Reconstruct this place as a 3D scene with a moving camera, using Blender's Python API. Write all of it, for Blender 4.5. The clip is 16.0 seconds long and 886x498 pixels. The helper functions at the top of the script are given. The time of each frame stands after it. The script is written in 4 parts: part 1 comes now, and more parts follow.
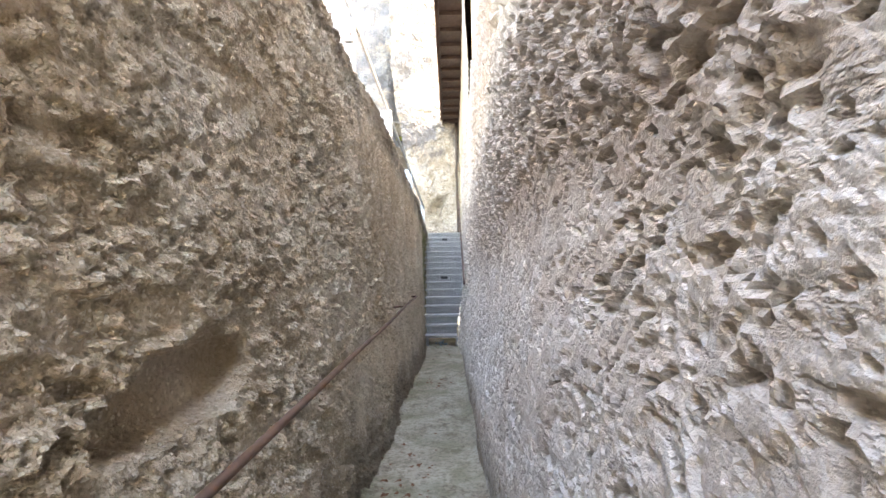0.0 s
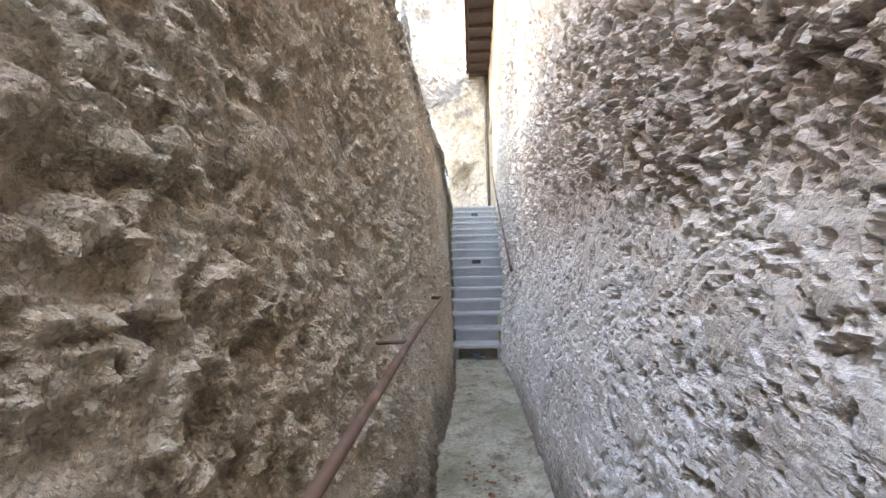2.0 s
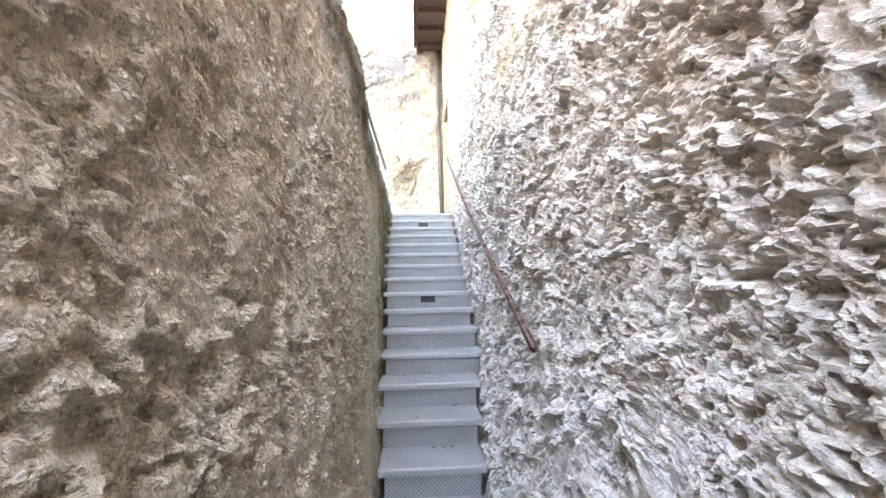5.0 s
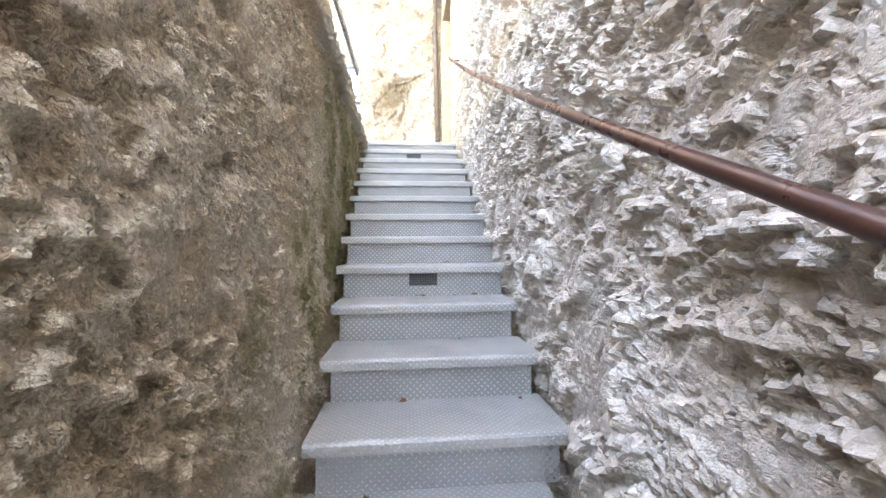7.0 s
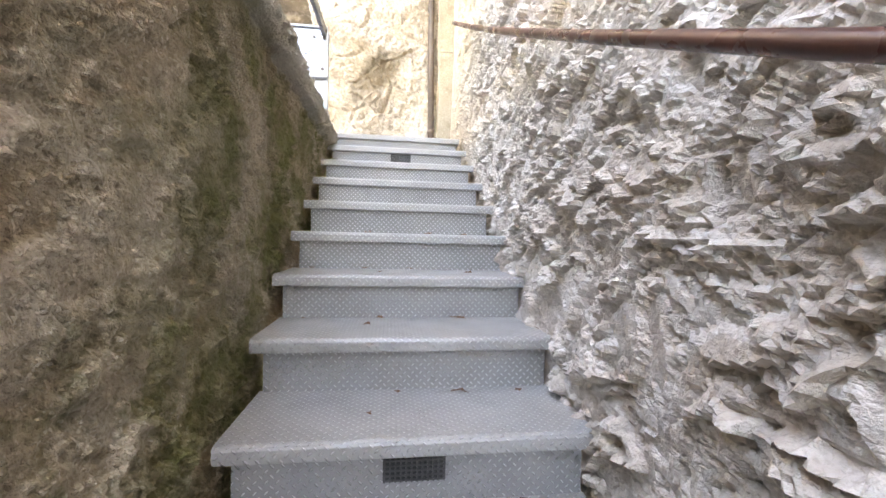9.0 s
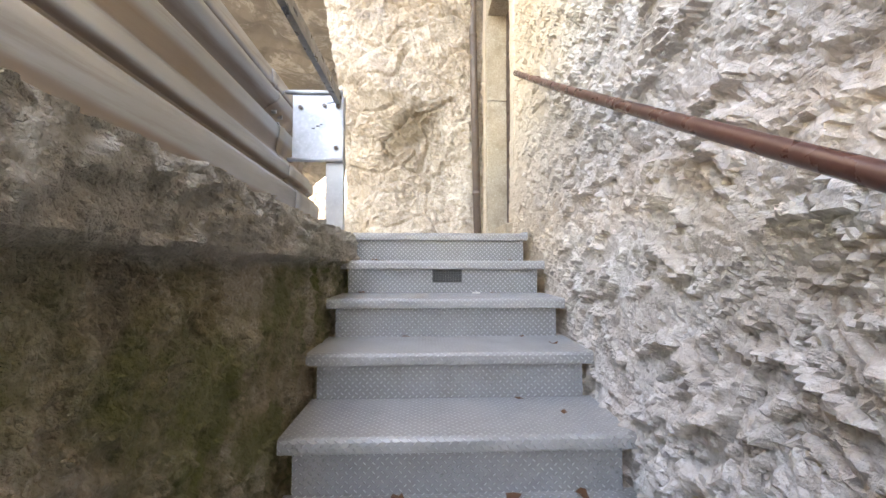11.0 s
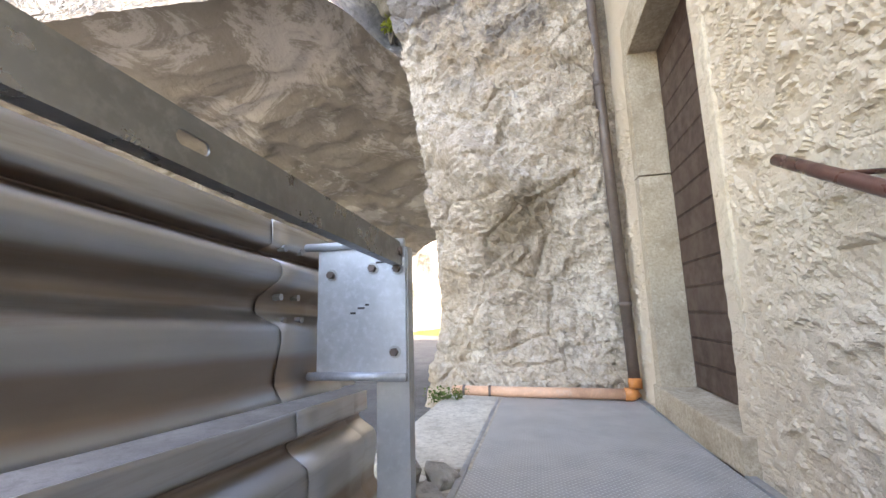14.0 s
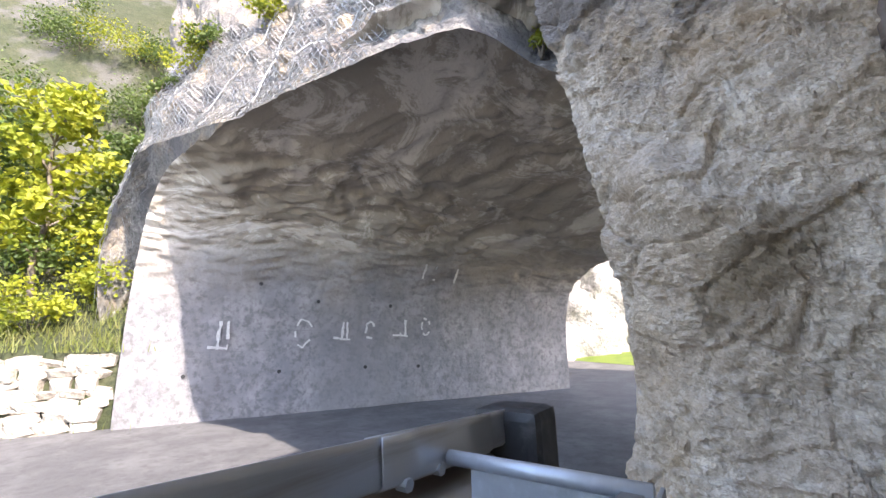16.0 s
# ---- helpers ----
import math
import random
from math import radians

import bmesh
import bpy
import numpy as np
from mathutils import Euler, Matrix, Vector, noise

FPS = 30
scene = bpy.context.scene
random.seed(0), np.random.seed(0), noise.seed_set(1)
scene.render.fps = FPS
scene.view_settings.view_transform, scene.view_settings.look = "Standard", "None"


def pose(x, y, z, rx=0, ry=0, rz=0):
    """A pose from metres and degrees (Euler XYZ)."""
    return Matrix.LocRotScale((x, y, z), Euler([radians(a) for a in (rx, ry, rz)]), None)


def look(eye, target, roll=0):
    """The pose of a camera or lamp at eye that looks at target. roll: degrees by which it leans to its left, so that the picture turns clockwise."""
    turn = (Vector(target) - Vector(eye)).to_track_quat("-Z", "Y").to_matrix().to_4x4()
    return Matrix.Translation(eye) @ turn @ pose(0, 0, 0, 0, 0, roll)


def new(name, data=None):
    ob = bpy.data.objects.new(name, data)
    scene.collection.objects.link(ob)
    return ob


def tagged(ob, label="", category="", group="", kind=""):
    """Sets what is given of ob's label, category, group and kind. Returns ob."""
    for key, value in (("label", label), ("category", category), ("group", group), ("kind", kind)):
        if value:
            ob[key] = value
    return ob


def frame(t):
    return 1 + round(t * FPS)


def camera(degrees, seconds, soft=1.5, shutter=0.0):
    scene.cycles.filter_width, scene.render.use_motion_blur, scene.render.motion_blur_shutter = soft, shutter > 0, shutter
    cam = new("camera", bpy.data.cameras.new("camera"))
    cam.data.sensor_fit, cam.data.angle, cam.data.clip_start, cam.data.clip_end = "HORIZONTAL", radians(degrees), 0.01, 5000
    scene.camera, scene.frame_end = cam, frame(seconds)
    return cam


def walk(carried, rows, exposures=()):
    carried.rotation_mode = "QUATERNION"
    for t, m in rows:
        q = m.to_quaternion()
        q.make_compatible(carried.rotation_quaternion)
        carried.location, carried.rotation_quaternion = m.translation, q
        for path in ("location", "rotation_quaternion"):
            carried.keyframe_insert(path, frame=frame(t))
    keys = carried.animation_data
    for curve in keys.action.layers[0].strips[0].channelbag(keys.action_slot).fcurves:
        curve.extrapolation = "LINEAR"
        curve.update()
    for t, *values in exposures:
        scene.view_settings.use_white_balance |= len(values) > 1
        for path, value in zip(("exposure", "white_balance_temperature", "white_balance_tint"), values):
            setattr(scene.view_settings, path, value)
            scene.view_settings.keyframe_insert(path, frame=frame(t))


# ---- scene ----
cam = camera(95.4, 16.0)

PATH = [
    (0.0, 0.143, -7.444, 0.987, 0.97, 5.85, 0.83),
    (0.5, 0.095, -6.804, 0.959, 4.28, 4.50, 1.23),
    (1.0, 0.046, -6.169, 0.957, 5.12, 4.25, 1.57),
    (1.5, -0.018, -5.652, 0.976, 6.74, 2.45, 1.46),
    (2.0, -0.051, -5.160, 1.055, 4.26, 3.72, 1.15),
    (2.5, -0.073, -4.656, 1.108, 0.94, 5.12, 0.74),
    (3.0, -0.052, -4.154, 1.217, -1.23, 6.97, 0.98),
    (3.5, -0.058, -3.705, 1.260, -3.79, 7.81, 1.49),
    (6.0, -0.113, -1.008, 1.385, -3.48, 2.60, 0.84),
    (6.5, -0.081, -0.467, 1.405, -3.10, 0.48, 1.08),
    (7.0, -0.079, -0.009, 1.441, -5.26, 0.37, 0.50),
    (7.5, -0.082, 0.348, 1.533, -4.95, 1.10, 0.14),
    (8.0, -0.113, 0.765, 1.625, -6.90, -1.70, -0.86),
    (8.5, -0.062, 1.051, 1.816, -6.69, -1.39, -1.35),
    (9.0, -0.058, 1.237, 1.856, -7.55, -1.32, -1.35),
    (9.5, -0.077, 1.493, 2.043, -6.95, -0.68, -0.33),
    (10.0, -0.087, 1.780, 2.228, -5.86, 0.34, -0.53),
    (12.5, -0.104, 2.923, 2.950, 2.77, 4.90, 2.24),
    (13.0, -0.108, 3.118, 3.065, 3.99, 5.79, 2.30),
    (13.5, -0.167, 3.332, 3.194, 7.07, 6.59, 2.15),
    (14.0, -0.216, 3.505, 3.345, 12.57, 8.98, 1.61),
    (14.5, -0.294, 3.649, 3.482, 17.87, 10.80, 1.41),
    (15.0, -0.411, 3.790, 3.612, 25.05, 11.26, 1.23),
    (15.5, -0.469, 3.911, 3.675, 30.66, 11.99, 1.25),
    (16.0, -0.482, 4.026, 3.785, 34.83, 11.77, 1.31),
]
# the camera's own exposure and white balance
EXPOSURES = [(0.0, 4.6, 8900, 15), (3.5, 5.05, 8800, 17), (7.0, 5.4, 9800, 18), (8.5, 5.2, 10800, 20), (10.0, 4.75, 10500, 21), (12.5, 4.15, 9700, 21), (13.5, 4.0, 9100, 20), (15.0, 3.4, 7700, 19), (16.0, 2.9, 7200, 19)]
walk(cam, [(t, pose(x, y, z, 90 + pitch, roll, yaw)) for t, x, y, z, yaw, pitch, roll in PATH], EXPOSURES)
SUN_EL, SUN_AZ = radians(40), radians(104)      # from +x, over the house
ROAD_Z, LAND_Z, LAND_FALL = 2.05, 2.736, 0.036
RISE, RUN = 0.171, 0.315

world = bpy.data.worlds.new("sky")
scene.world = world
world.use_nodes = True
wn = world.node_tree
sky = wn.nodes.new("ShaderNodeTexSky")
sky.sky_type, sky.sun_disc = "NISHITA", False
sky.sun_elevation, sky.sun_rotation = SUN_EL, SUN_AZ
wn.nodes["Background"].inputs[1].default_value = 0.15
wn.links.new(sky.outputs[0], wn.nodes["Background"].inputs[0])

sun_data = bpy.data.lights.new("sun", "SUN")
sun_data.energy, sun_data.angle, sun_data.color = 2.1, radians(0.6), (1.0, 0.95, 0.87)
sun = new("sun", sun_data)
sun_dir = Vector((math.sin(SUN_AZ) * math.cos(SUN_EL), math.cos(SUN_AZ) * math.cos(SUN_EL), math.sin(SUN_EL)))
sun.matrix_world = look(sun_dir * 60, (0, 0, 0))

# ---- noise for the relief ----


def lattice(ix, iy, iz, seed):
    h = (ix * 374761393 + iy * 668265263 + iz * 2147483647 + seed * 1274126177) & 0xFFFFFFFF
    h = ((h ^ (h >> 13)) * 1274126177) & 0xFFFFFFFF
    h = ((h ^ (h >> 16)) * 2246822519) & 0xFFFFFFFF
    return ((h ^ (h >> 15)) & 0xFFFFFF) / float(0xFFFFFF)


def vnoise(p, seed=0):
    """Value noise, -1 to 1, of points p (..., 3)."""
    i = np.floor(p).astype(np.int64)
    f = p - i
    f = f * f * f * (f * (f * 6 - 15) + 10)
    out = 0
    for a in (0, 1):
        for b in (0, 1):
            for c in (0, 1):
                w = (f[..., 0] if a else 1 - f[..., 0]) * (f[..., 1] if b else 1 - f[..., 1]) * (f[..., 2] if c else 1 - f[..., 2])
                out = out + w * lattice(i[..., 0] + a, i[..., 1] + b, i[..., 2] + c, seed)
    return out * 2 - 1


def fbm(p, octaves=4, seed=0, gain=0.5):
    out, amp, q = 0, 1.0, np.array(p, float)
    for k in range(octaves):
        out = out + amp * vnoise(q, seed + k * 17)
        q, amp = q * 2.03 + 3.7, amp * gain
    return out


def cells(p, seed=0):
    """Distance to the nearest and second nearest scattered point, the nearest one's own number and the way to it."""
    i = np.floor(p).astype(np.int64)
    f1 = np.full(p.shape[:-1], 9.0)
    f2, own, way = f1.copy(), f1.copy(), np.zeros(p.shape)
    for a in (-1, 0, 1):
        for b in (-1, 0, 1):
            for c in (-1, 0, 1):
                j = i + np.array((a, b, c))
                q = np.stack([lattice(j[..., 0], j[..., 1], j[..., 2], seed + s) for s in (1, 2, 3)], -1) + j
                d = np.linalg.norm(p - q, axis=-1)
                f2 = np.minimum(f2, np.maximum(f1, d))
                closer = d < f1
                f1 = np.where(closer, d, f1)
                own = np.where(closer, lattice(j[..., 0], j[..., 1], j[..., 2], seed + 9), own)
                way = np.where(closer[..., None], p - q, way)
    return f1, f2, own, way


def smooth(a, b, v):
    t = np.clip((v - a) / (b - a), 0, 1)
    return t * t * (3 - 2 * t)


def sheet(name, V, material, keep=None, flip=False, smooth_shade=True, parent=None):
    """A mesh of quads from a grid of points V (n, m, 3); keep masks quads (n-1, m-1)."""
    n, m = V.shape[:2]
    idx = np.arange(n * m).reshape(n, m)
    q = np.stack([idx[:-1, :-1], idx[1:, :-1], idx[1:, 1:], idx[:-1, 1:]], -1)
    q = q[keep] if keep is not None else q.reshape(-1, 4)
    if flip:
        q = q[:, ::-1]
    me = bpy.data.meshes.new(name)
    me.vertices.add(n * m)
    me.vertices.foreach_set("co", np.ascontiguousarray(V.reshape(-1), dtype=np.float32))
    me.loops.add(q.size)
    me.loops.foreach_set("vertex_index", np.ascontiguousarray(q.reshape(-1), dtype=np.int32))
    me.polygons.add(len(q))
    me.polygons.foreach_set("loop_start", np.arange(0, q.size, 4, dtype=np.int32))
    me.polygons.foreach_set("use_smooth", np.full(len(q), smooth_shade))
    me.update(calc_edges=True)
    me.materials.append(material)
    ob = new(name, me)
    ob.parent = parent
    return ob


# ---- materials ----


def material(name, rough=0.8, metal=0.0):
    m = bpy.data.materials.new(name)
    m.use_nodes = True
    nt = m.node_tree
    b = nt.nodes["Principled BSDF"]
    b.inputs["Roughness"].default_value, b.inputs["Metallic"].default_value = rough, metal
    return m, nt, b


class Nodes:
    """Short hand for wiring a material."""

    def __init__(self, nt):
        self.nt = nt
        self.co = nt.nodes.new("ShaderNodeTexCoord").outputs["Object"]

    def put(self, kind, **inputs):
        n = self.nt.nodes.new(kind)
        for k, v in inputs.items():
            self.feed(n.inputs[k.replace("_", " ")], v)
        return n

    def feed(self, socket, v):
        if isinstance(v, bpy.types.NodeSocket):
            self.nt.links.new(v, socket)
        else:
            socket.default_value = v

    def noise(self, scale, detail=4.0, rough=0.55, co=None, distortion=0.0):
        return self.put("ShaderNodeTexNoise", Vector=co or self.co, Scale=scale, Detail=detail, Roughness=rough, Distortion=distortion).outputs[0]

    def voronoi(self, scale, feature="F1", co=None, out=0):
        n = self.put("ShaderNodeTexVoronoi", Vector=co or self.co, Scale=scale)
        n.feature = feature
        return n.outputs[out]

    def ramp(self, v, lo, hi, a=0.0, b=1.0):
        n = self.put("ShaderNodeMapRange", Value=v)
        n.interpolation_type = "SMOOTHSTEP"
        for i, x in zip((1, 2, 3, 4), (lo, hi, a, b)):
            n.inputs[i].default_value = x
        return n.outputs[0]

    def math(self, op, a, b=0.0):
        n = self.nt.nodes.new("ShaderNodeMath")
        n.operation = op
        self.feed(n.inputs[0], a)
        self.feed(n.inputs[1], b)
        return n.outputs[0]

    def mix(self, f, a, b):
        n = self.nt.nodes.new("ShaderNodeMix")
        n.data_type = "RGBA"
        self.feed(n.inputs[0], f)
        for s, v in ((n.inputs[6], a), (n.inputs[7], b)):
            self.feed(s, v if isinstance(v, bpy.types.NodeSocket) else (*v, 1))
        return n.outputs[2]

    def scaled(self, s):
        n = self.put("ShaderNodeMapping", Vector=self.co)
        n.inputs["Scale"].default_value = s
        return n.outputs[0]

    def xyz(self):
        return self.put("ShaderNodeSeparateXYZ", Vector=self.co).outputs

    def bump(self, height, strength, distance, normal=None):
        n = self.put("ShaderNodeBump", Height=height, Strength=strength, Distance=distance)
        if normal is not None:
            self.feed(n.inputs["Normal"], normal)
        return n.outputs[0]


def stone(name, dark, mid, pale, grain=60.0, bump=0.006, stain=None, pebble=0.0, rough=0.9, crag=0.0, grains=0.0, slit=0.0, blotch=0.75):
    """Rough mineral surface: patches, mottling, grain; stain(n) gives extra (mask, colour) pairs."""
    m, nt, b = material(name, rough)
    n = Nodes(nt)
    c = n.mix(n.ramp(n.noise(1.3, 5.0, 0.6), 0.35, 0.68), mid, pale)
    c = n.mix(n.ramp(n.noise(7.0, 6.0, 0.65), 0.45, 0.72, 0.0, blotch), c, dark)
    c = n.mix(n.ramp(n.noise(grain, 4.0, 0.7), 0.42, 0.68, 0.0, 0.7), c, dark)
    c = n.mix(n.ramp(n.noise(grain * 0.6, 3.0, 0.6, distortion=0.6), 0.55, 0.75, 0.0, 0.7), c, pale)
    height = n.math("ADD", n.noise(grain * 0.45, 6.0, 0.65), n.math("MULTIPLY", n.noise(grain * 1.8, 3.0, 0.6), 0.4))
    if pebble:
        v = n.voronoi(pebble)
        height = n.math("SUBTRACT", height, n.math("MULTIPLY", v, 0.45))
        cell = n.voronoi(pebble, out=1)
        sep = n.put("ShaderNodeSeparateColor", Color=cell).outputs[0]
        c = n.mix(n.math("MULTIPLY", n.ramp(sep, 0.6, 0.95), 0.6), c, pale)
        c = n.mix(n.math("MULTIPLY", n.ramp(sep, 0.25, 0.05), 0.5), c, dark)
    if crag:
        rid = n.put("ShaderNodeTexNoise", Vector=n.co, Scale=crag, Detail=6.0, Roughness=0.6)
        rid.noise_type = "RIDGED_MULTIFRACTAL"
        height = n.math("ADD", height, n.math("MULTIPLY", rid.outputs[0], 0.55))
        # shade of the hollows is coloured in where the ridges are low
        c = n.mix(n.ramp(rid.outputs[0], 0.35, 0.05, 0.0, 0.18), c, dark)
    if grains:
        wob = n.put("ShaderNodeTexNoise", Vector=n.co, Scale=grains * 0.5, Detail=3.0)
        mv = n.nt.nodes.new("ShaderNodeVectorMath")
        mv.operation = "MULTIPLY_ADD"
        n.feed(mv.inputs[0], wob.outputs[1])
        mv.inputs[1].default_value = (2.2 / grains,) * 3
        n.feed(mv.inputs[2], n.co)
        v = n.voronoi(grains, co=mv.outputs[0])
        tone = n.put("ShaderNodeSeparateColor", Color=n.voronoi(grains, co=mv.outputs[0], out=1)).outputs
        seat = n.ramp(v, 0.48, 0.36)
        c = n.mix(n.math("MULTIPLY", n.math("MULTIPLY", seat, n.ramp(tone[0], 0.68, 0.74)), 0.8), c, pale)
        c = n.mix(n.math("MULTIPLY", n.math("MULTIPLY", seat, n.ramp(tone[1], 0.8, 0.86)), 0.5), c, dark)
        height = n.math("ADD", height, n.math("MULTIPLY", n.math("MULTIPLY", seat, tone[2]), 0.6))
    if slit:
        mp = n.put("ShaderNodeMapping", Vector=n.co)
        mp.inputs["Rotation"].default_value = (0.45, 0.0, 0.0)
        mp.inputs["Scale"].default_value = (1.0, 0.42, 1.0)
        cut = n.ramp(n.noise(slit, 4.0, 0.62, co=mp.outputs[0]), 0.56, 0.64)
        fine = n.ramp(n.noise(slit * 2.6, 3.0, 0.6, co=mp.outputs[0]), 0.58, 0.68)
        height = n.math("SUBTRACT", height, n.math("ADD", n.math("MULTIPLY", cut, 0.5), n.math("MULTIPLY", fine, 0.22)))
        # crevice shade painted into the colour of the slits
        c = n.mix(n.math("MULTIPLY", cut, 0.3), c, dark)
    for f, col in (stain(n) if stain else ()):
        c = n.mix(f, c, col)
    n.feed(b.inputs["Base Color"], c)
    n.feed(b.inputs["Normal"], n.bump(height, 1.0, bump))
    return m


def zone(n, axis, lo, hi, wobble=0.0, scale=2.0):
    """A soft mask along an axis with a wandering edge."""
    v = n.xyz()[axis]
    if wobble:
        v = n.math("ADD", v, n.math("MULTIPLY", n.math("SUBTRACT", n.noise(scale, 5.0, 0.6), 0.5), wobble))
    return n.ramp(v, lo, hi)


def left_stains(n):
    moss = n.math("MULTIPLY", zone(n, 1, 1.55, 2.5, 0.9, 1.6), n.ramp(n.noise(2.2, 6.0, 0.65), 0.43, 0.62))
    streak = n.ramp(n.noise(5.0, 4.0, 0.55, co=n.scaled((1, 1, 0.08))), 0.55, 0.72)
    damp = n.math("MULTIPLY", streak, n.math("ADD", 0.25, n.math("MULTIPLY", zone(n, 2, 1.2, 2.5, 0.8), 1.0)))
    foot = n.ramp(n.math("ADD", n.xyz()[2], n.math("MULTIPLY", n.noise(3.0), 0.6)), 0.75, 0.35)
    ochre = n.ramp(n.noise(1.9, 5.0, 0.6), 0.52, 0.7, 0.0, 0.6)
    near = n.math("ABSOLUTE", n.math("SUBTRACT", n.math("SUBTRACT", n.xyz()[2], n.math("MULTIPLY", n.xyz()[1], 0.543)), 0.42))
    seep = n.math("MULTIPLY", n.math("MULTIPLY", n.ramp(near, 0.5, 0.15), n.ramp(n.noise(3.0, 6.0, 0.65), 0.45, 0.6)), zone(n, 1, 0.3, 1.3, 0.6))
    grime = n.math("MULTIPLY", zone(n, 1, 1.75, 2.6, 0.7, 1.3), n.ramp(n.noise(1.4, 6.0, 0.65), 0.30, 0.58))
    crest = n.math("MULTIPLY", n.math("MULTIPLY", zone(n, 2, 2.2, 2.5, 0.35, 3.0), n.ramp(n.xyz()[1], 2.0, 1.2)), n.ramp(n.noise(3.5, 5.0, 0.6, co=n.scaled((1, 1, 0.2))), 0.3, 0.55, 0.3, 0.75))
    return ((ochre, (0.46, 0.335, 0.21)), (crest, (0.12, 0.10, 0.075)), (n.math("MULTIPLY", damp, 0.5), (0.10, 0.08, 0.058)), (n.math("MULTIPLY", grime, 0.5), (0.20, 0.165, 0.095)),
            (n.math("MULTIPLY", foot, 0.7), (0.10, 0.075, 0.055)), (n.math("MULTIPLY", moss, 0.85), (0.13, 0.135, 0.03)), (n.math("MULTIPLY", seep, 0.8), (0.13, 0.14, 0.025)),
            (n.math("MULTIPLY", n.math("MULTIPLY", zone(n, 2, 2.53, 2.58, 0.12, 4.0), zone(n, 1, 1.0, 2.6)), 0.8), (0.50, 0.455, 0.385)))


def right_stains(n):
    brown = n.ramp(n.noise(3.1, 5.0, 0.6), 0.55, 0.75, 0.0, 0.22)
    plaster = n.math("MULTIPLY", n.math("MAXIMUM", zone(n, 1, 3.4, 5.0, 1.2, 1.5), n.math("MULTIPLY", zone(n, 2, 3.9, 4.6, 0.8, 1.2), zone(n, 1, -0.5, 0.5))), 0.85)
    low = n.math("MULTIPLY", n.ramp(n.xyz()[1], -0.6, -2.0), n.ramp(n.math("ADD", n.xyz()[2], n.math("MULTIPLY", n.noise(2.5), 0.4)), 0.5, 0.25))
    stones = n.math("MULTIPLY", n.math("MULTIPLY", zone(n, 2, 1.1, 1.35, 0.5, 2.0), n.ramp(n.xyz()[1], -1.0, -2.6)), n.ramp(n.noise(9.0, 5.0, 0.65), 0.3, 0.6, 0.4, 0.75))
    return ((brown, (0.36, 0.26, 0.18)), (stones, (0.37, 0.31, 0.265)), (plaster, (0.58, 0.475, 0.345)), (n.math("MULTIPLY", low, 0.6), (0.22, 0.165, 0.11)))


def rock_stains(n):
    ochre = n.ramp(n.noise(0.8, 6.0, 0.6), 0.48, 0.68, 0.0, 0.65)
    black = n.math("MULTIPLY", n.ramp(n.noise(1.1, 6.0, 0.7), 0.42, 0.58), zone(n, 2, 5.0, 6.2, 1.0))
    brown = n.ramp(n.noise(1.7, 6.0, 0.65, distortion=0.4), 0.55, 0.7, 0.0, 0.65)
    white = n.ramp(n.noise(2.6, 6.0, 0.7), 0.6, 0.72, 0.0, 0.7)
    run = n.ramp(n.noise(2.2, 5.0, 0.6, co=n.scaled((1.5, 1.5, 0.2))), 0.55, 0.75, 0.0, 0.4)
    return ((ochre, (0.46, 0.35, 0.235)), (brown, (0.25, 0.19, 0.12)), (white, (0.68, 0.65, 0.60)), (run, (0.27, 0.24, 0.20)), (n.math("MULTIPLY", black, 0.75), (0.11, 0.11, 0.12)))


def pillar_stains_shade(n):
    x, y, z = n.xyz()
    # shade of the hollow under the bulge, painted in as dark brown
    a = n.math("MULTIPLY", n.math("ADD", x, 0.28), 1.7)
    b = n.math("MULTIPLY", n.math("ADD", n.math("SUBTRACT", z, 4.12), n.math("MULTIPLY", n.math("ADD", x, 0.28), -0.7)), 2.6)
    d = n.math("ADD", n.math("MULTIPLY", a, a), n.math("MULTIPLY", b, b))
    hollow_shade = n.ramp(n.math("ADD", d, n.math("MULTIPLY", n.noise(6.0, 6.0, 0.65), 1.0)), 1.15, 0.55, 0.0, 0.75)
    return rock_stains(n) + ((hollow_shade, (0.17, 0.125, 0.075)),)


def tunnel_stains(n):
    streak = n.ramp(n.noise(1.2, 6.0, 0.65, co=n.scaled((1, 1, 0.15))), 0.45, 0.7)
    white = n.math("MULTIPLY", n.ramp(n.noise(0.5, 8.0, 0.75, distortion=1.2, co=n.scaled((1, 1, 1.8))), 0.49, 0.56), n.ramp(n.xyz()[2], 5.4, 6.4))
    # browner and paler towards the crown
    roof_brown = n.ramp(n.math("ADD", n.xyz()[2], n.math("MULTIPLY", n.noise(0.6), 2.0)), 5.4, 7.4)
    rows = n.ramp(n.math("FRACT", n.math("MULTIPLY", n.xyz()[2], 2.3)), 0.06, 0.0)
    rows = n.math("MULTIPLY", n.math("MULTIPLY", rows, n.ramp(n.noise(1.5, 4.0), 0.4, 0.65)), n.ramp(n.xyz()[2], 4.6, 3.8))
    return ((n.math("MULTIPLY", rows, 0.85), (0.16, 0.16, 0.17)), (n.math("MULTIPLY", streak, 0.65), (0.17, 0.17, 0.18)), (n.math("MULTIPLY", roof_brown, 0.75), (0.33, 0.295, 0.24)), (n.math("MULTIPLY", white, 0.75), (0.55, 0.53, 0.49)))


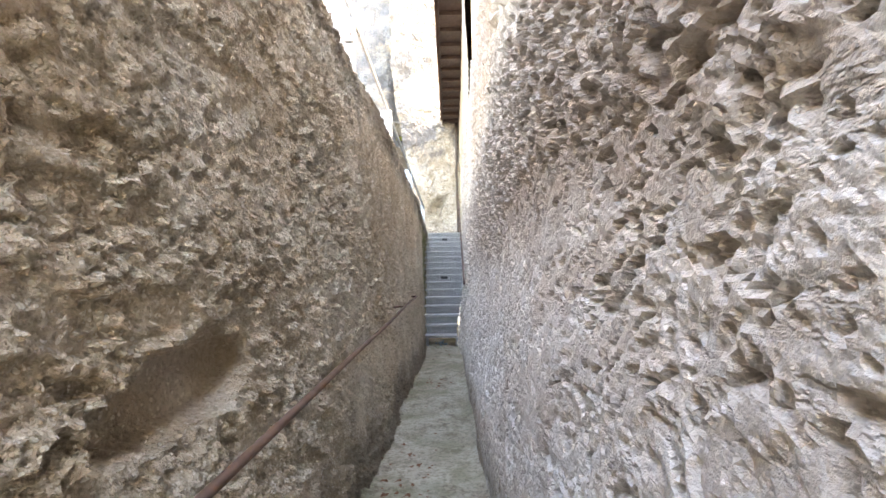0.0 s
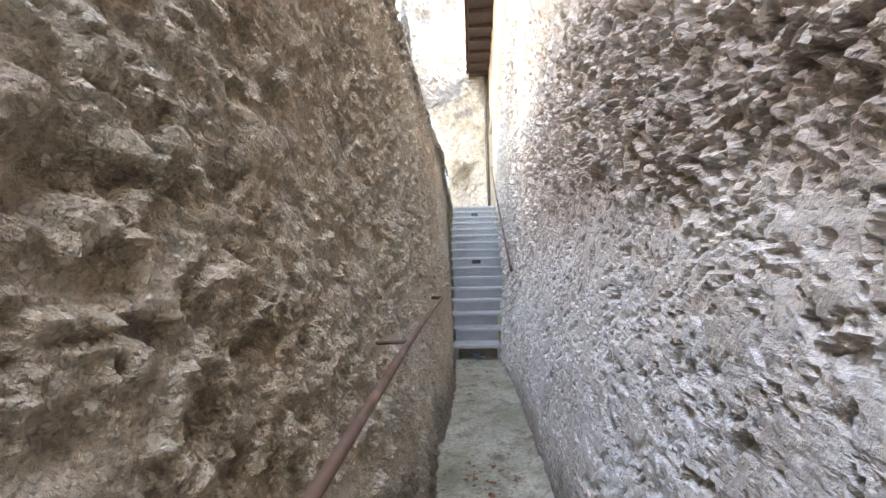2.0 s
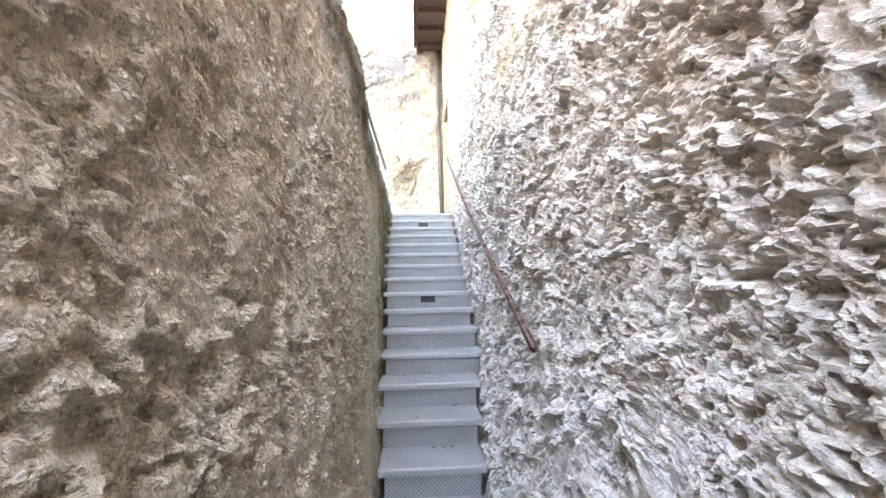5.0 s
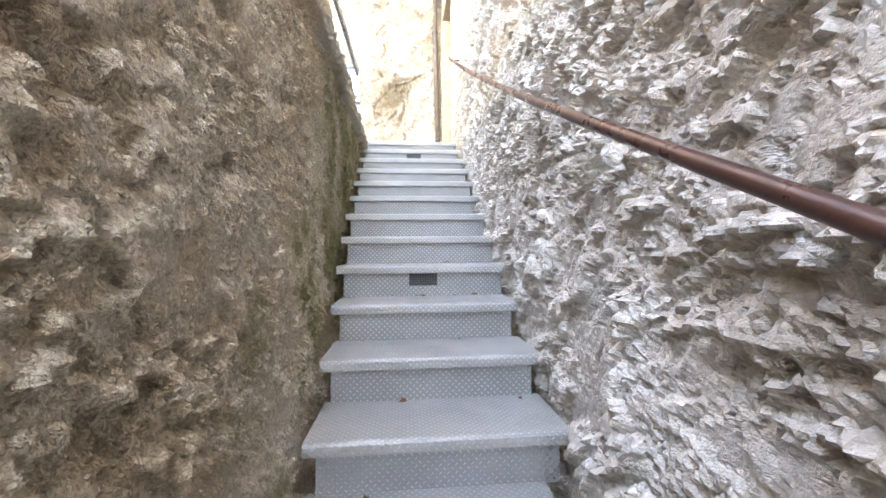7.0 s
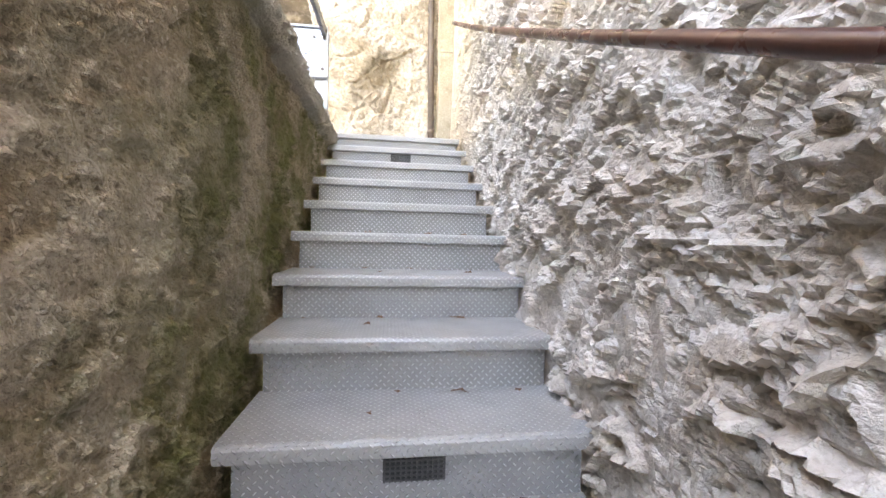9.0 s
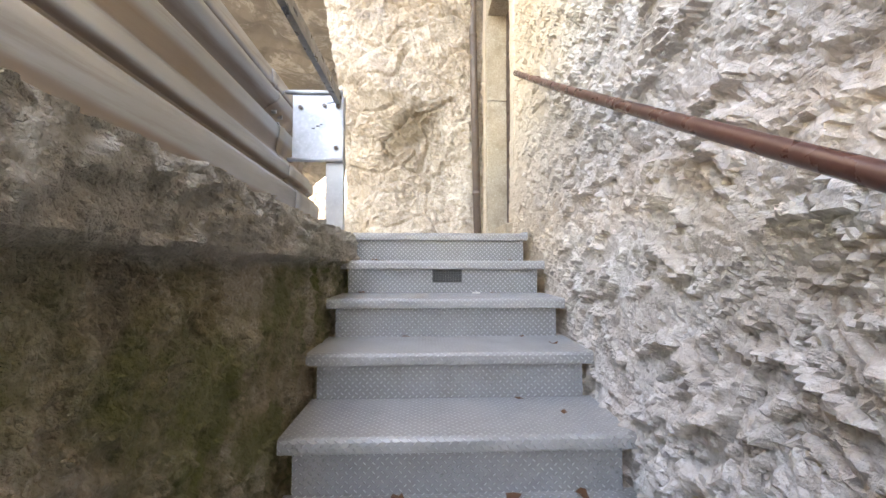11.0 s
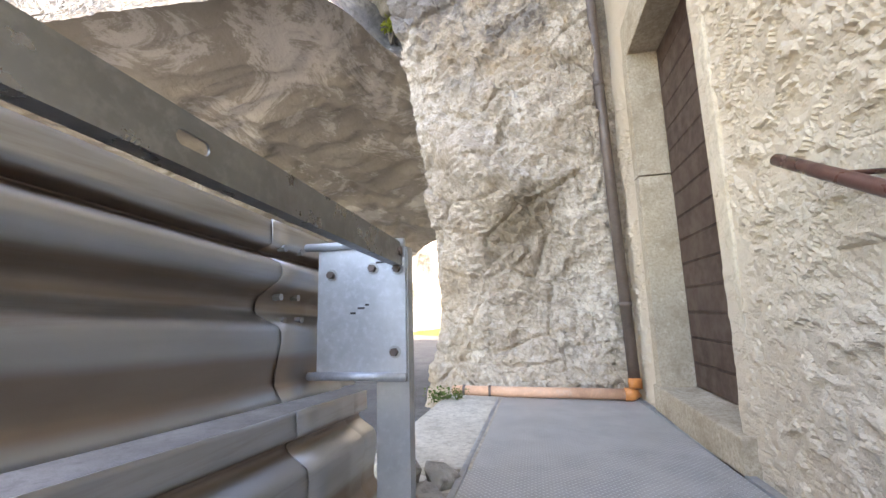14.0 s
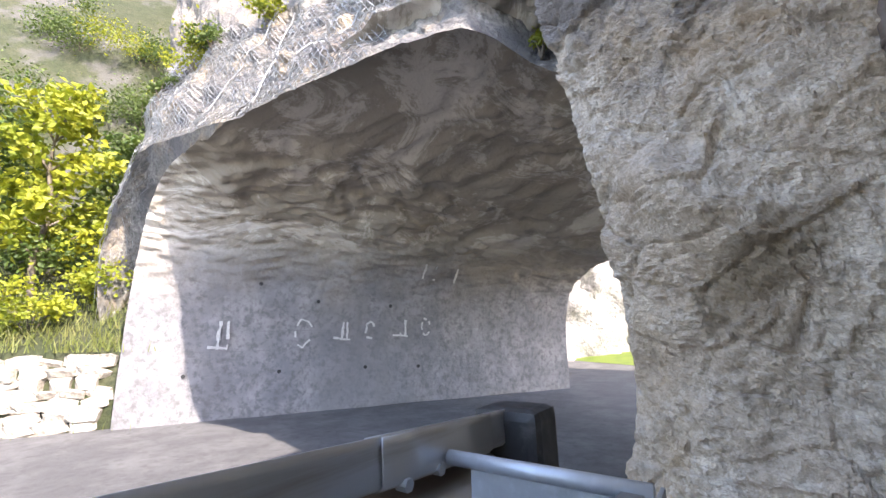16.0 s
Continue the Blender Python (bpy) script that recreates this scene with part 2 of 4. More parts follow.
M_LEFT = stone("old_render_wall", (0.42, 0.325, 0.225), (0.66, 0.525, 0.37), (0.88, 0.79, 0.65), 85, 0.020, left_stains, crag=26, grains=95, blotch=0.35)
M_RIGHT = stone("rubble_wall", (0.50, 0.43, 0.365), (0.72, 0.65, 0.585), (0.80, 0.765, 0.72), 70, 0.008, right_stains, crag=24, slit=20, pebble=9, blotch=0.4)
M_ROCK = stone("limestone", (0.31, 0.25, 0.19), (0.56, 0.47, 0.38), (0.74, 0.67, 0.575), 26, 0.045, pillar_stains_shade, crag=5)
M_CLIFF = stone("grey_limestone", (0.10, 0.097, 0.09), (0.21, 0.205, 0.19), (0.34, 0.325, 0.30), 14, 0.06, rock_stains, crag=2.5)
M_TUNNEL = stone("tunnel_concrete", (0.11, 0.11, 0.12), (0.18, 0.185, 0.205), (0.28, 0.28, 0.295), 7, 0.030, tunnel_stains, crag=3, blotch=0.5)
M_FLOOR = stone("alley_concrete", (0.14, 0.115, 0.075), (0.34, 0.30, 0.225), (0.50, 0.45, 0.36), 40, 0.009,
                lambda n: ((n.ramp(n.noise(2.0, 6.0, 0.65), 0.45, 0.65, 0, 0.6), (0.17, 0.18, 0.10)), (n.ramp(n.noise(5.0, 7.0, 0.7), 0.55, 0.68, 0, 0.7), (0.13, 0.10, 0.07))))
M_CONC = stone("pale_concrete", (0.33, 0.30, 0.25), (0.52, 0.48, 0.41), (0.68, 0.64, 0.56), 35, 0.006)
M_ROAD = stone("asphalt", (0.055, 0.055, 0.058), (0.085, 0.085, 0.09), (0.14, 0.14, 0.145), 90, 0.004)
M_JAMB = stone("cut_stone", (0.27, 0.21, 0.14), (0.46, 0.38, 0.28), (0.60, 0.53, 0.42), 60, 0.006, crag=18)
M_PLASTER = stone("cream_plaster", (0.44, 0.36, 0.26), (0.60, 0.51, 0.38), (0.70, 0.62, 0.49), 40, 0.004)

# ---- walls of the alley ----

STEP_L = [-.33, -.335, -.37, -.392, -.40, -.41, -.425, -.452, -.475, -.497, -.505, -.515, -.53, -.535, -.54, -.55]
STEP_R = [.265, .295, .325, .37, .455, .46, .462, .49, .51, .515, .52, .522, .527, .53, .532, .535]


def left_x(y, z):
    base = np.interp(y, [-9, -1, 0, 1.2, 3, 4.6], [-.30, -.275, -.32, -.37, -.46, -.52])
    top = np.interp(y, [-9, -5, -3, 0, 1, 3, 4.6], [-.62, -.56, -.48, -.46, -.52, -.55, -.58])
    return base + (top - base) * np.clip(z / 2.7, 0, 1) ** 0.9


def right_x(y, z):
    base = np.interp(y, [-9, -1.2, 0, 0.9, 1.3, 3, 5], [.32, .29, .285, .36, .44, .50, .545])
    up = np.interp(y, [-9, -3, 0, 1.3, 3, 5, 7], [.50, .48, .475, .505, .535, .555, .56])
    return base + (up - base) * smooth(0.0, 1.5, z - np.clip(y, 0, 4.7) * 0.5)


yy = np.concatenate([np.arange(-9.5, -8.0, 0.05), np.arange(-8.0, 5.2, 0.0098), [5.2]])
zz = np.concatenate([np.arange(-0.1, 2.55, 0.0098), np.linspace(2.553, 2.72, 18)])
Y, Z = np.meshgrid(yy, zz, indexing="ij")
P = np.stack([np.zeros_like(Y), Y, Z], -1)
niche = smooth(0.0, 0.018, 0.085 - np.abs(Z - 0.80 - 0.14 * (Y + 6.6)) - 0.25 * np.clip(np.abs(Y + 6.6) - 0.08, 0, 1) + 0.014 * fbm(P * 14, 3, 5)) * smooth(0, 0.02, 0.24 - np.abs(Y + 6.6))
bare = smooth(-0.30, 0.15, fbm(P * 1.9, 4, 14))             # render gone, aggregate shows
skin = smooth(-0.02, 0.02, fbm(P * (1, 2.6, 3.4), 5, 64, 0.6) - 0.18)  # thin coat left standing, with a broken edge
wob = np.stack([0 * Y, fbm(P * 16, 2, 18), fbm(P * 16, 2, 19)], -1)
c1, c2, own, way = cells(P * (1, 32, 48) + 0.35 * wob, 3)
d1, d2, own2, way2 = cells(P * (1, 19, 24) + 0.35 * wob, 6)
rel = 0.020 * fbm(P * 1.1, 3, 3) + 0.006 * fbm(P * 7, 4, 9, 0.6) - 0.075 * niche + 0.008 * skin
grit = 0.015 * own * smooth(0.0, 0.28, c2 - c1) + 0.016 * (own2 > 0.66) * smooth(0.0, 0.16, d2 - d1) - 0.016 * (own2 < 0.16) * smooth(0.0, 0.2, d2 - d1) + 0.004 * fbm(P * 50, 2, 21)
rel += (0.8 + 0.3 * bare) * (1 - 0.45 * skin) * (1 - niche) * grit
lip = smooth(2.54, 2.565, Z + 0.02 * fbm(P * 2.5, 3, 15))
X = left_x(Y, Z) + rel + 0.055 * lip * smooth(-2.0, 1.5, Y) - 0.012 * smooth(2.68, 2.72, Z) - 0.06 * smooth(2.64, 2.72, Z) * smooth(1.0, -1.0, Y)
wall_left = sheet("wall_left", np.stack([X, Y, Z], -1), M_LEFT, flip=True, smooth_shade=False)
tagged(wall_left, "brown weathered rendered retaining wall with moss and damp streaks", "wall", kind="structure")

# top of the retaining wall: pale broken concrete, and its road side
yt = np.arange(-9.5, 5.22, 0.02)
xs = np.linspace(0, 1, 30)
Yt, S = np.meshgrid(yt, xs, indexing="ij")
edge = np.interp(yt, yy, X[:, -1])[:, None]
Pt = np.stack([S * 0.5, Yt, S * 0], -1)
Xt = edge - 0.004 - S * 0.42
q1, q2, qown, qway = cells(Pt * (9, 9, 1), 37)
Zt = 2.70 + (0.012 * fbm(Pt * 5, 3, 31, 0.5) + 0.010 * (qown > 0.6) * smooth(0, 0.2, q2 - q1) + 0.003 * fbm(Pt * 30, 2, 3)) * smooth(0, 0.15, S) - 0.03 * smooth(0.5, 0.6, S + 0.1 * fbm(Pt * 4, 2, 8)) - 0.64 * smooth(0.93, 1.0, S)
coping = sheet("wall_coping", np.stack([Xt, Yt, Zt], -1), M_CONC, flip=True)
tagged(coping, "pale broken concrete top of the retaining wall", "wall", kind="structure")

DOOR_Y, DOOR_Z = (5.38, 6.30), (2.86, 5.09)


def rubble(name, yy, zz, label):
    """A stretch of the rubble wall: lumpy stones over pitted mortar in the alley, bedded slabs beside the stairs."""
    Y, Z = np.meshgrid(yy, zz, indexing="ij")
    P = np.stack([np.zeros_like(Y), Y, Z], -1)
    line = 1.20 + 0.06 * (Y + 7) + 0.3 * vnoise(P * 0.9, 77)
    stairside = smooth(-1.9, -0.3, Y)
    upper = smooth(-0.12, 0.12, Z - line + 0.15 * fbm(P * 3.0, 3, 78)) * (1 - stairside)
    mortar = (1 - stairside) - upper
    calm = (1 - 0.55 * smooth(3.2, 4.8, Y)) * (1 - 0.8 * smooth(4.4, 5.8, Z))
    wob = np.stack([0 * Y, fbm(P * 4, 3, 1), fbm(P * 4, 3, 2)], -1)
    W = P + 0.06 * wob
    fine = np.stack([0 * Y, fbm(P * 22, 2, 7), fbm(P * 22, 2, 8)], -1)
    ca, sa = math.cos(0.35), math.sin(0.35)
    Q = np.stack([0 * Y, (W[..., 1] * ca - W[..., 2] * sa) * 7.0, (W[..., 1] * sa + W[..., 2] * ca) * 12.5], -1) + 0.14 * fine
    f1, f2, own, way = cells(Q, 11)
    g1, g2, own2, way2 = cells(W * (1, 17, 25) + 0.16 * fine, 23)
    h1, h2, own3, way3 = cells(W * (1, 34, 40) + 0.12 * fine, 29)
    u1, u2, uown, uway = cells(W * (1, 17.0, 22.0) + 0.3 * fine, 43)
    k1, k2, kown, kway = cells(W * (1, 28, 36) + 0.3 * fine, 47)
    m1, m2, mown, mway = cells(W * (1, 48, 56), 53)
    proud = smooth(0.52, 0.62, own)
    flake = proud * smooth(0.0, 0.06, f2 - f1) * np.clip(0.020 + 0.022 * own2 - 0.030 * way[..., 2] + 0.025 * way[..., 1] * (own - 0.7), 0.004, 0.06)
    chip = smooth(0.58, 0.68, own2) * smooth(0.0, 0.09, g2 - g1) * np.clip(0.014 - 0.016 * way2[..., 2] + 0.02 * way2[..., 1] * (own2 - 0.5), 0.0, 0.04)
    crumb = 0.007 * own3 * smooth(0, 0.22, h2 - h1)
    lump = smooth(0.0, 0.30, u2 - u1) * (0.004 + 0.026 * uown)
    knob = smooth(0.0, 0.25, k2 - k1) * (0.002 + 0.015 * kown)
    gap = 0.030 * (kown < 0.26) * smooth(0.0, 0.18, k2 - k1) + 0.024 * (uown < 0.12) * smooth(0.0, 0.15, u2 - u1)
    pit = 0.022 * (kown < 0.10) * smooth(0.0, 0.14, k2 - k1) + 0.014 * (mown < 0.12) * smooth(0.0, 0.2, m2 - m1)
    R = np.stack([0 * Y, (W[..., 1] * 0.9 - W[..., 2] * 0.44) * 11.0, (W[..., 1] * 0.44 + W[..., 2] * 0.9) * 36.0], -1)
    slot = smooth(0.30, 0.36, fbm(R, 3, 57, 0.6)) * smooth(-0.3, 0.2, fbm(P * 1.5, 2, 58))
    base = 0.010 * fbm(W * 5, 4, 61, 0.6) + 0.004 * fbm(W * 24, 3, 71, 0.65)
    bed = 1 - 0.6 * (1 - proud) * smooth(0.2, -0.2, fbm(P * 2.0, 3, 72))         # trowelled mortar between the stones
    rel = calm * (stairside * (0.6 * flake + bed * (0.75 * chip + 0.9 * crumb + base) - 0.5 * pit - 0.008 * slot)
                  + upper * (0.9 * lump + 0.85 * knob + base + 0.5 * crumb - gap - 0.006 * slot)
                  + mortar * (0.4 * base + 0.08 * lump + 0.13 * knob + 0.002 * mown - pit - 0.007 * slot))
    rel += 0.018 * fbm(P * 1.2, 2, 81) + 0.0022 * fbm(W * 48, 2, 83) * (1 - 0.5 * mortar)
    X = right_x(Y, Z) - rel + 0.018
    hole = (Y > DOOR_Y[0] - 0.02) & (Y < DOOR_Y[1] + 0.10) & (Z > DOOR_Z[0] - 0.04) & (Z < DOOR_Z[1] + 0.02)
    near = smooth(0.25, 0.02, np.maximum(np.abs(Y - 5.89) - 0.48, np.abs(Z - 3.97) - 1.12))
    X = X * (1 - near) + near * (right_x(Y, Z) - 0.01 + 0.006 * fbm(P * 9, 3, 5))
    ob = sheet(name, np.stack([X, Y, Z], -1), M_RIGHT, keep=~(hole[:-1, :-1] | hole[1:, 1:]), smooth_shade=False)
    return tagged(ob, label, "wall", kind="structure")


# the top is out of view; its height is set by the sky light let in
ALLEY_TOP = 4.0
rubble("wall_alley", np.concatenate([np.arange(-9.5, -7.9, 0.04), np.arange(-7.9, -0.98, 0.009)]),
       np.concatenate([np.arange(-0.1, 0.2, 0.02), np.arange(0.2, 2.3, 0.009), np.arange(2.3, ALLEY_TOP, 0.035)]), "rough rubble stone house wall over pitted pale mortar")
rubble("wall_right", np.concatenate([np.arange(-1.0, 5.4, 0.0098), np.arange(5.4, 7.12, 0.015)]),
       np.concatenate([np.arange(-0.1, 0.3, 0.02), np.arange(0.3, 5.1, 0.0098), np.arange(5.1, 7.4, 0.06)]), "rough rubble stone house wall with flaking pale mortar")


# ---- helpers for meshes ----


def link(name, bm, mat, parent=None, label="", shade=False, bevel=0.0):
    if bevel:
        bmesh.ops.bevel(bm, geom=bm.edges[:], offset=bevel, segments=2, affect="EDGES", profile=0.6)
    bmesh.ops.recalc_face_normals(bm, faces=bm.faces)
    me = bpy.data.meshes.new(name)
    bm.to_mesh(me)
    bm.free()
    if shade:
        me.polygons.foreach_set("use_smooth", [True] * len(me.polygons))
    me.materials.append(mat)
    ob = new(name, me)
    ob.parent = parent
    if label:
        tagged(ob, label)
    return ob


def part(name, bm, mat, parent, label="", shade=False, bevel=0.0):
    return link(name, bm, mat, parent, label, shade, bevel)


def empty(name, at, label, category, group=""):
    ob = new(name)
    ob.location = at
    ob.empty_display_size = 0.1
    return tagged(ob, label, category, group)


def box(x0, x1, y0, y1, z0, z1, bm=None):
    bm = bm or bmesh.new()
    v = [bm.verts.new((x, y, z)) for x in (x0, x1) for y in (y0, y1) for z in (z0, z1)]
    for q in ((0, 1, 3, 2), (4, 6, 7, 5), (0, 4, 5, 1), (2, 3, 7, 6), (0, 2, 6, 4), (1, 5, 7, 3)):
        bm.faces.new([v[i] for i in q])
    return bm


def tube(points, r, sides=16, bm=None, caps=True):
    """A pipe through points, with mitred bends."""
    bm = bm or bmesh.new()
    pts = [Vector(p) for p in points]
    rings = []
    for i, p in enumerate(pts):
        d = (pts[min(i + 1, len(pts) - 1)] - pts[max(i - 1, 0)]).normalized()
        up = Vector((0, 0, 1)) if abs(d.z) < 0.9 else Vector((1, 0, 0))
        a = d.cross(up).normalized()
        b = d.cross(a).normalized()
        rad = r[i] if isinstance(r, (list, tuple)) else r
        rings.append([bm.verts.new(p + rad * (math.cos(k * 2 * math.pi / sides) * a + math.sin(k * 2 * math.pi / sides) * b)) for k in range(sides)])
    for u, w in zip(rings, rings[1:]):
        for k in range(sides):
            bm.faces.new((u[k], u[(k + 1) % sides], w[(k + 1) % sides], w[k]))
    if caps:
        bm.faces.new(rings[0])
        bm.faces.new(rings[-1])
    return bm


def ribbon(profile, y0, y1, thick, ny=2):
    """A bent plate: profile points (x, z) swept from y0 to y1."""
    bm = bmesh.new()
    prof = [Vector((x, 0, z)) for x, z in profile]
    off = []
    for i, p in enumerate(prof):
        d = (prof[min(i + 1, len(prof) - 1)] - prof[max(i - 1, 0)]).normalized()
        off.append(p + Vector((-d.z, 0, d.x)) * thick)
    loop = prof + off[::-1]
    rows = [[bm.verts.new((p.x, y0 + (y1 - y0) * k / (ny - 1), p.z)) for p in loop] for k in range(ny)]
    n = len(loop)
    for u, w in zip(rows, rows[1:]):
        for k in range(n):
            bm.faces.new((u[k], u[(k + 1) % n], w[(k + 1) % n], w[k]))
    bm.faces.new(rows[0])
    bm.faces.new(rows[-1])
    return bm


# ---- floor, landing, road, ground ----

xf = np.linspace(-0.5, 0.55, 50)
yf = np.arange(-9.6, 0.6, 0.025)
Xf, Yf = np.meshgrid(xf, yf, indexing="ij")
Pf = np.stack([Xf, Yf, 0 * Xf], -1)
floor = sheet("floor", np.stack([Xf, Yf, -0.02 + 0.012 * fbm(Pf * 1.7, 3, 2) + 0.004 * fbm(Pf * 12, 3, 4) + 0.05 * smooth(0.24, 0.4, np.abs(Xf))], -1), M_FLOOR)
tagged(floor, "worn grey concrete alley floor with damp patches", "floor", kind="structure")
ground = link("ground", box(-400, 400, -400, 400, -0.6, -0.3), M_FLOOR)
tagged(ground, "ground under the alley", "ground", kind="structure")
xr, yr = np.concatenate([np.linspace(-120, -14, 40), np.linspace(-13.9, -0.85, 120)]), np.concatenate([np.linspace(-80, -2, 40), np.linspace(-1.9, 30, 150)])
Xr, Yr = np.meshgrid(xr, yr, indexing="ij")
road = sheet("road", np.stack([Xr, Yr, ROAD_Z + 0.01 * fbm(np.stack([Xr, Yr, 0 * Xr], -1) * 0.8, 3, 12)], -1), M_ROAD)
tagged(road, "grey asphalt road running into a rock tunnel", "road", kind="structure")

# ---- materials of made things ----


def steel(name, base, rough, metal, spots=0.0, rust=None):
    m, nt, b = material(name, rough, metal)
    n = Nodes(nt)
    c = n.mix(n.ramp(n.noise(3.0, 5.0, 0.6), 0.35, 0.7), base, tuple(v * 0.72 for v in base))
    c = n.mix(n.ramp(n.noise(45.0, 3.0, 0.6), 0.45, 0.75, 0, 0.4), c, tuple(min(1, v * 1.25) for v in base))
    if rust:
        c = n.mix(n.ramp(n.noise(9.0, 6.0, 0.7), 0.55, 0.72, 0, spots), c, rust)
    n.feed(b.inputs["Base Color"], c)
    n.feed(b.inputs["Roughness"], n.ramp(n.noise(12.0, 5.0, 0.6), 0.3, 0.7, rough - 0.1, rough + 0.12))
    n.feed(b.inputs["Normal"], n.bump(n.noise(70.0, 3.0), 0.25, 0.002))
    return m


def chequer_plate(name="tread_plate", dust_light=0.0):
    """Galvanised tread plate: two sets of short raised bars at right angles, weathered; can be paled by dust and
    painted skylight.
    """
    m, nt, b = material(name, 0.5, 0.2)
    n = Nodes(nt)
    xyz = n.xyz()
    # flatten risers and treads onto one run-out coordinate
    u, v = xyz[0], n.math("ADD", xyz[1], xyz[2])
    pitch = 0.026
    a = n.math("DIVIDE", n.math("ADD", u, v), pitch)
    c = n.math("DIVIDE", n.math("SUBTRACT", u, v), pitch)

    def bars(p, q):
        fp = n.math("SUBTRACT", n.math("FRACT", p), 0.5)
        fq = n.math("SUBTRACT", n.math("FRACT", q), 0.5)
        d = n.math("ADD", n.math("MULTIPLY", n.math("POWER", n.math("ABSOLUTE", fp), 2.0), 6.0), n.math("MULTIPLY", n.math("POWER", n.math("ABSOLUTE", fq), 2.0), 55.0))
        return n.ramp(d, 1.0, 0.2)

    ia, ic = n.math("FLOOR", a), n.math("FLOOR", c)
    odd = n.math("ABSOLUTE", n.math("MODULO", n.math("ADD", ia, ic), 2.0))
    h = n.math("ADD", n.math("MULTIPLY", bars(a, c), odd), n.math("MULTIPLY", bars(c, a), n.math("SUBTRACT", 1.0, odd)))
    base = n.mix(n.ramp(n.noise(4.0, 6.0, 0.6), 0.35, 0.7), (0.42, 0.425, 0.42), (0.55, 0.555, 0.55))
    base = n.mix(n.math("MULTIPLY", n.ramp(n.noise(6.0, 7.0, 0.7, distortion=0.8), 0.5, 0.68), 0.5), base, (0.30, 0.28, 0.25))
    base = n.mix(n.math("MULTIPLY", n.math("SUBTRACT", 1.0, h), 0.65), base, (0.18, 0.185, 0.19))
    base = n.mix(n.math("MULTIPLY", h, 0.55), base, (0.72, 0.74, 0.76))
    # pale overlay: dust, and the skylight on up-facing plates put into the colour
    if dust_light:
        base = n.mix(n.ramp(n.noise(5.0, 6.0, 0.65), 0.3, 0.6, dust_light * 0.5, dust_light), base, (0.66, 0.65, 0.62))
    n.feed(b.inputs["Base Color"], base)
    n.feed(b.inputs["Roughness"], n.ramp(n.noise(8.0, 5.0), 0.3, 0.7, 0.34, 0.58))
    n.feed(b.inputs["Normal"], n.bump(h, 1.0, 0.009, n.bump(n.noise(120.0, 3.0), 0.2, 0.001)))
    return m


M_PLATE = chequer_plate()
# lit copy for up-facing plates, paler than the risers
M_TREAD = chequer_plate("dusty_lit_tread_plate", 0.34)
M_STEEL = steel("galvanised_steel", (0.40, 0.42, 0.44), 0.45, 0.6, 0.3, (0.27, 0.22, 0.18))


def beam_metal():
    """Dulled zinc with lengthwise dirt; brown bands paint the ground's reflection, with dirt, under the folds."""
    m, nt, b = material("weathered_guardrail", 0.36, 0.8)
    n = Nodes(nt)
    c = n.mix(n.ramp(n.noise(2.0, 5.0, 0.6, co=n.scaled((1, 0.25, 1))), 0.35, 0.7), (0.38, 0.395, 0.41), (0.56, 0.575, 0.59))
    c = n.mix(n.ramp(n.noise(9.0, 6.0, 0.7, co=n.scaled((1, 0.08, 1.5))), 0.5, 0.7, 0, 0.5), c, (0.25, 0.20, 0.155))
    # bands by height: ground reflection painted brown on down-facing folds, mixed with dirt
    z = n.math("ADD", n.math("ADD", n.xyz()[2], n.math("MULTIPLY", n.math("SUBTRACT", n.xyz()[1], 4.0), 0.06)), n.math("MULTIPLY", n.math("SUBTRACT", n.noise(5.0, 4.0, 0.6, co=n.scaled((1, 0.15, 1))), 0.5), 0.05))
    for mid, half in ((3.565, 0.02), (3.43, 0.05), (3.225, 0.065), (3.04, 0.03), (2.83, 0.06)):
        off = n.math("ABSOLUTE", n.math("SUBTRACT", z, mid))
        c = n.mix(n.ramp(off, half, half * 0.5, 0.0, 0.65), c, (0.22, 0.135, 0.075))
    n.feed(b.inputs["Base Color"], c)
    n.feed(b.inputs["Roughness"], n.ramp(n.noise(7.0, 5.0, 0.6, co=n.scaled((1, 0.2, 1))), 0.3, 0.7, 0.32, 0.55))
    n.feed(b.inputs["Normal"], n.bump(n.noise(40.0, 3.0), 0.15, 0.002))
    return m


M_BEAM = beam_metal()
M_ZINC = steel("spangled_zinc", (0.52, 0.56, 0.61), 0.42, 0.5, 0.25, (0.30, 0.30, 0.31))
M_CAP = steel("dull_zinc", (0.30, 0.31, 0.32), 0.34, 0.85, 0.4, (0.20, 0.17, 0.14))
M_BROWN = steel("brown_paint", (0.115, 0.048, 0.038), 0.3, 0.0, 0.4, (0.17, 0.075, 0.05))
M_RUST = steel("rusty_pipe", (0.17, 0.095, 0.065), 0.7, 0.1, 0.7, (0.30, 0.15, 0.08))
M_DARK = steel("dark_grille", (0.03, 0.032, 0.035), 0.6, 0.3)
M_VENT = steel("vent_wire", (0.085, 0.088, 0.09), 0.5, 0.4)
M_PIPE = steel("brown_downpipe", (0.14, 0.105, 0.09), 0.5, 0.1, 0.4, (0.10, 0.12, 0.10))
M_ORANGE = steel("orange_plastic", (0.62, 0.22, 0.06), 0.45, 0.0)
M_SALMON = steel("faded_orange_plastic", (0.66, 0.38, 0.25), 0.5, 0.0, 0.4, (0.5, 0.42, 0.36))
M_DOOR = steel("brown_door_paint", (0.075, 0.045, 0.035), 0.5, 0.0)
M_BLACK = steel("black_rubber", (0.03, 0.03, 0.032), 0.6, 0.0, 0.5, (0.12, 0.12, 0.12))

# ---- staircase ----

stair = empty("metal_staircase", (0, 0, 0), "grey galvanised tread-plate staircase climbing between two walls", "staircase")


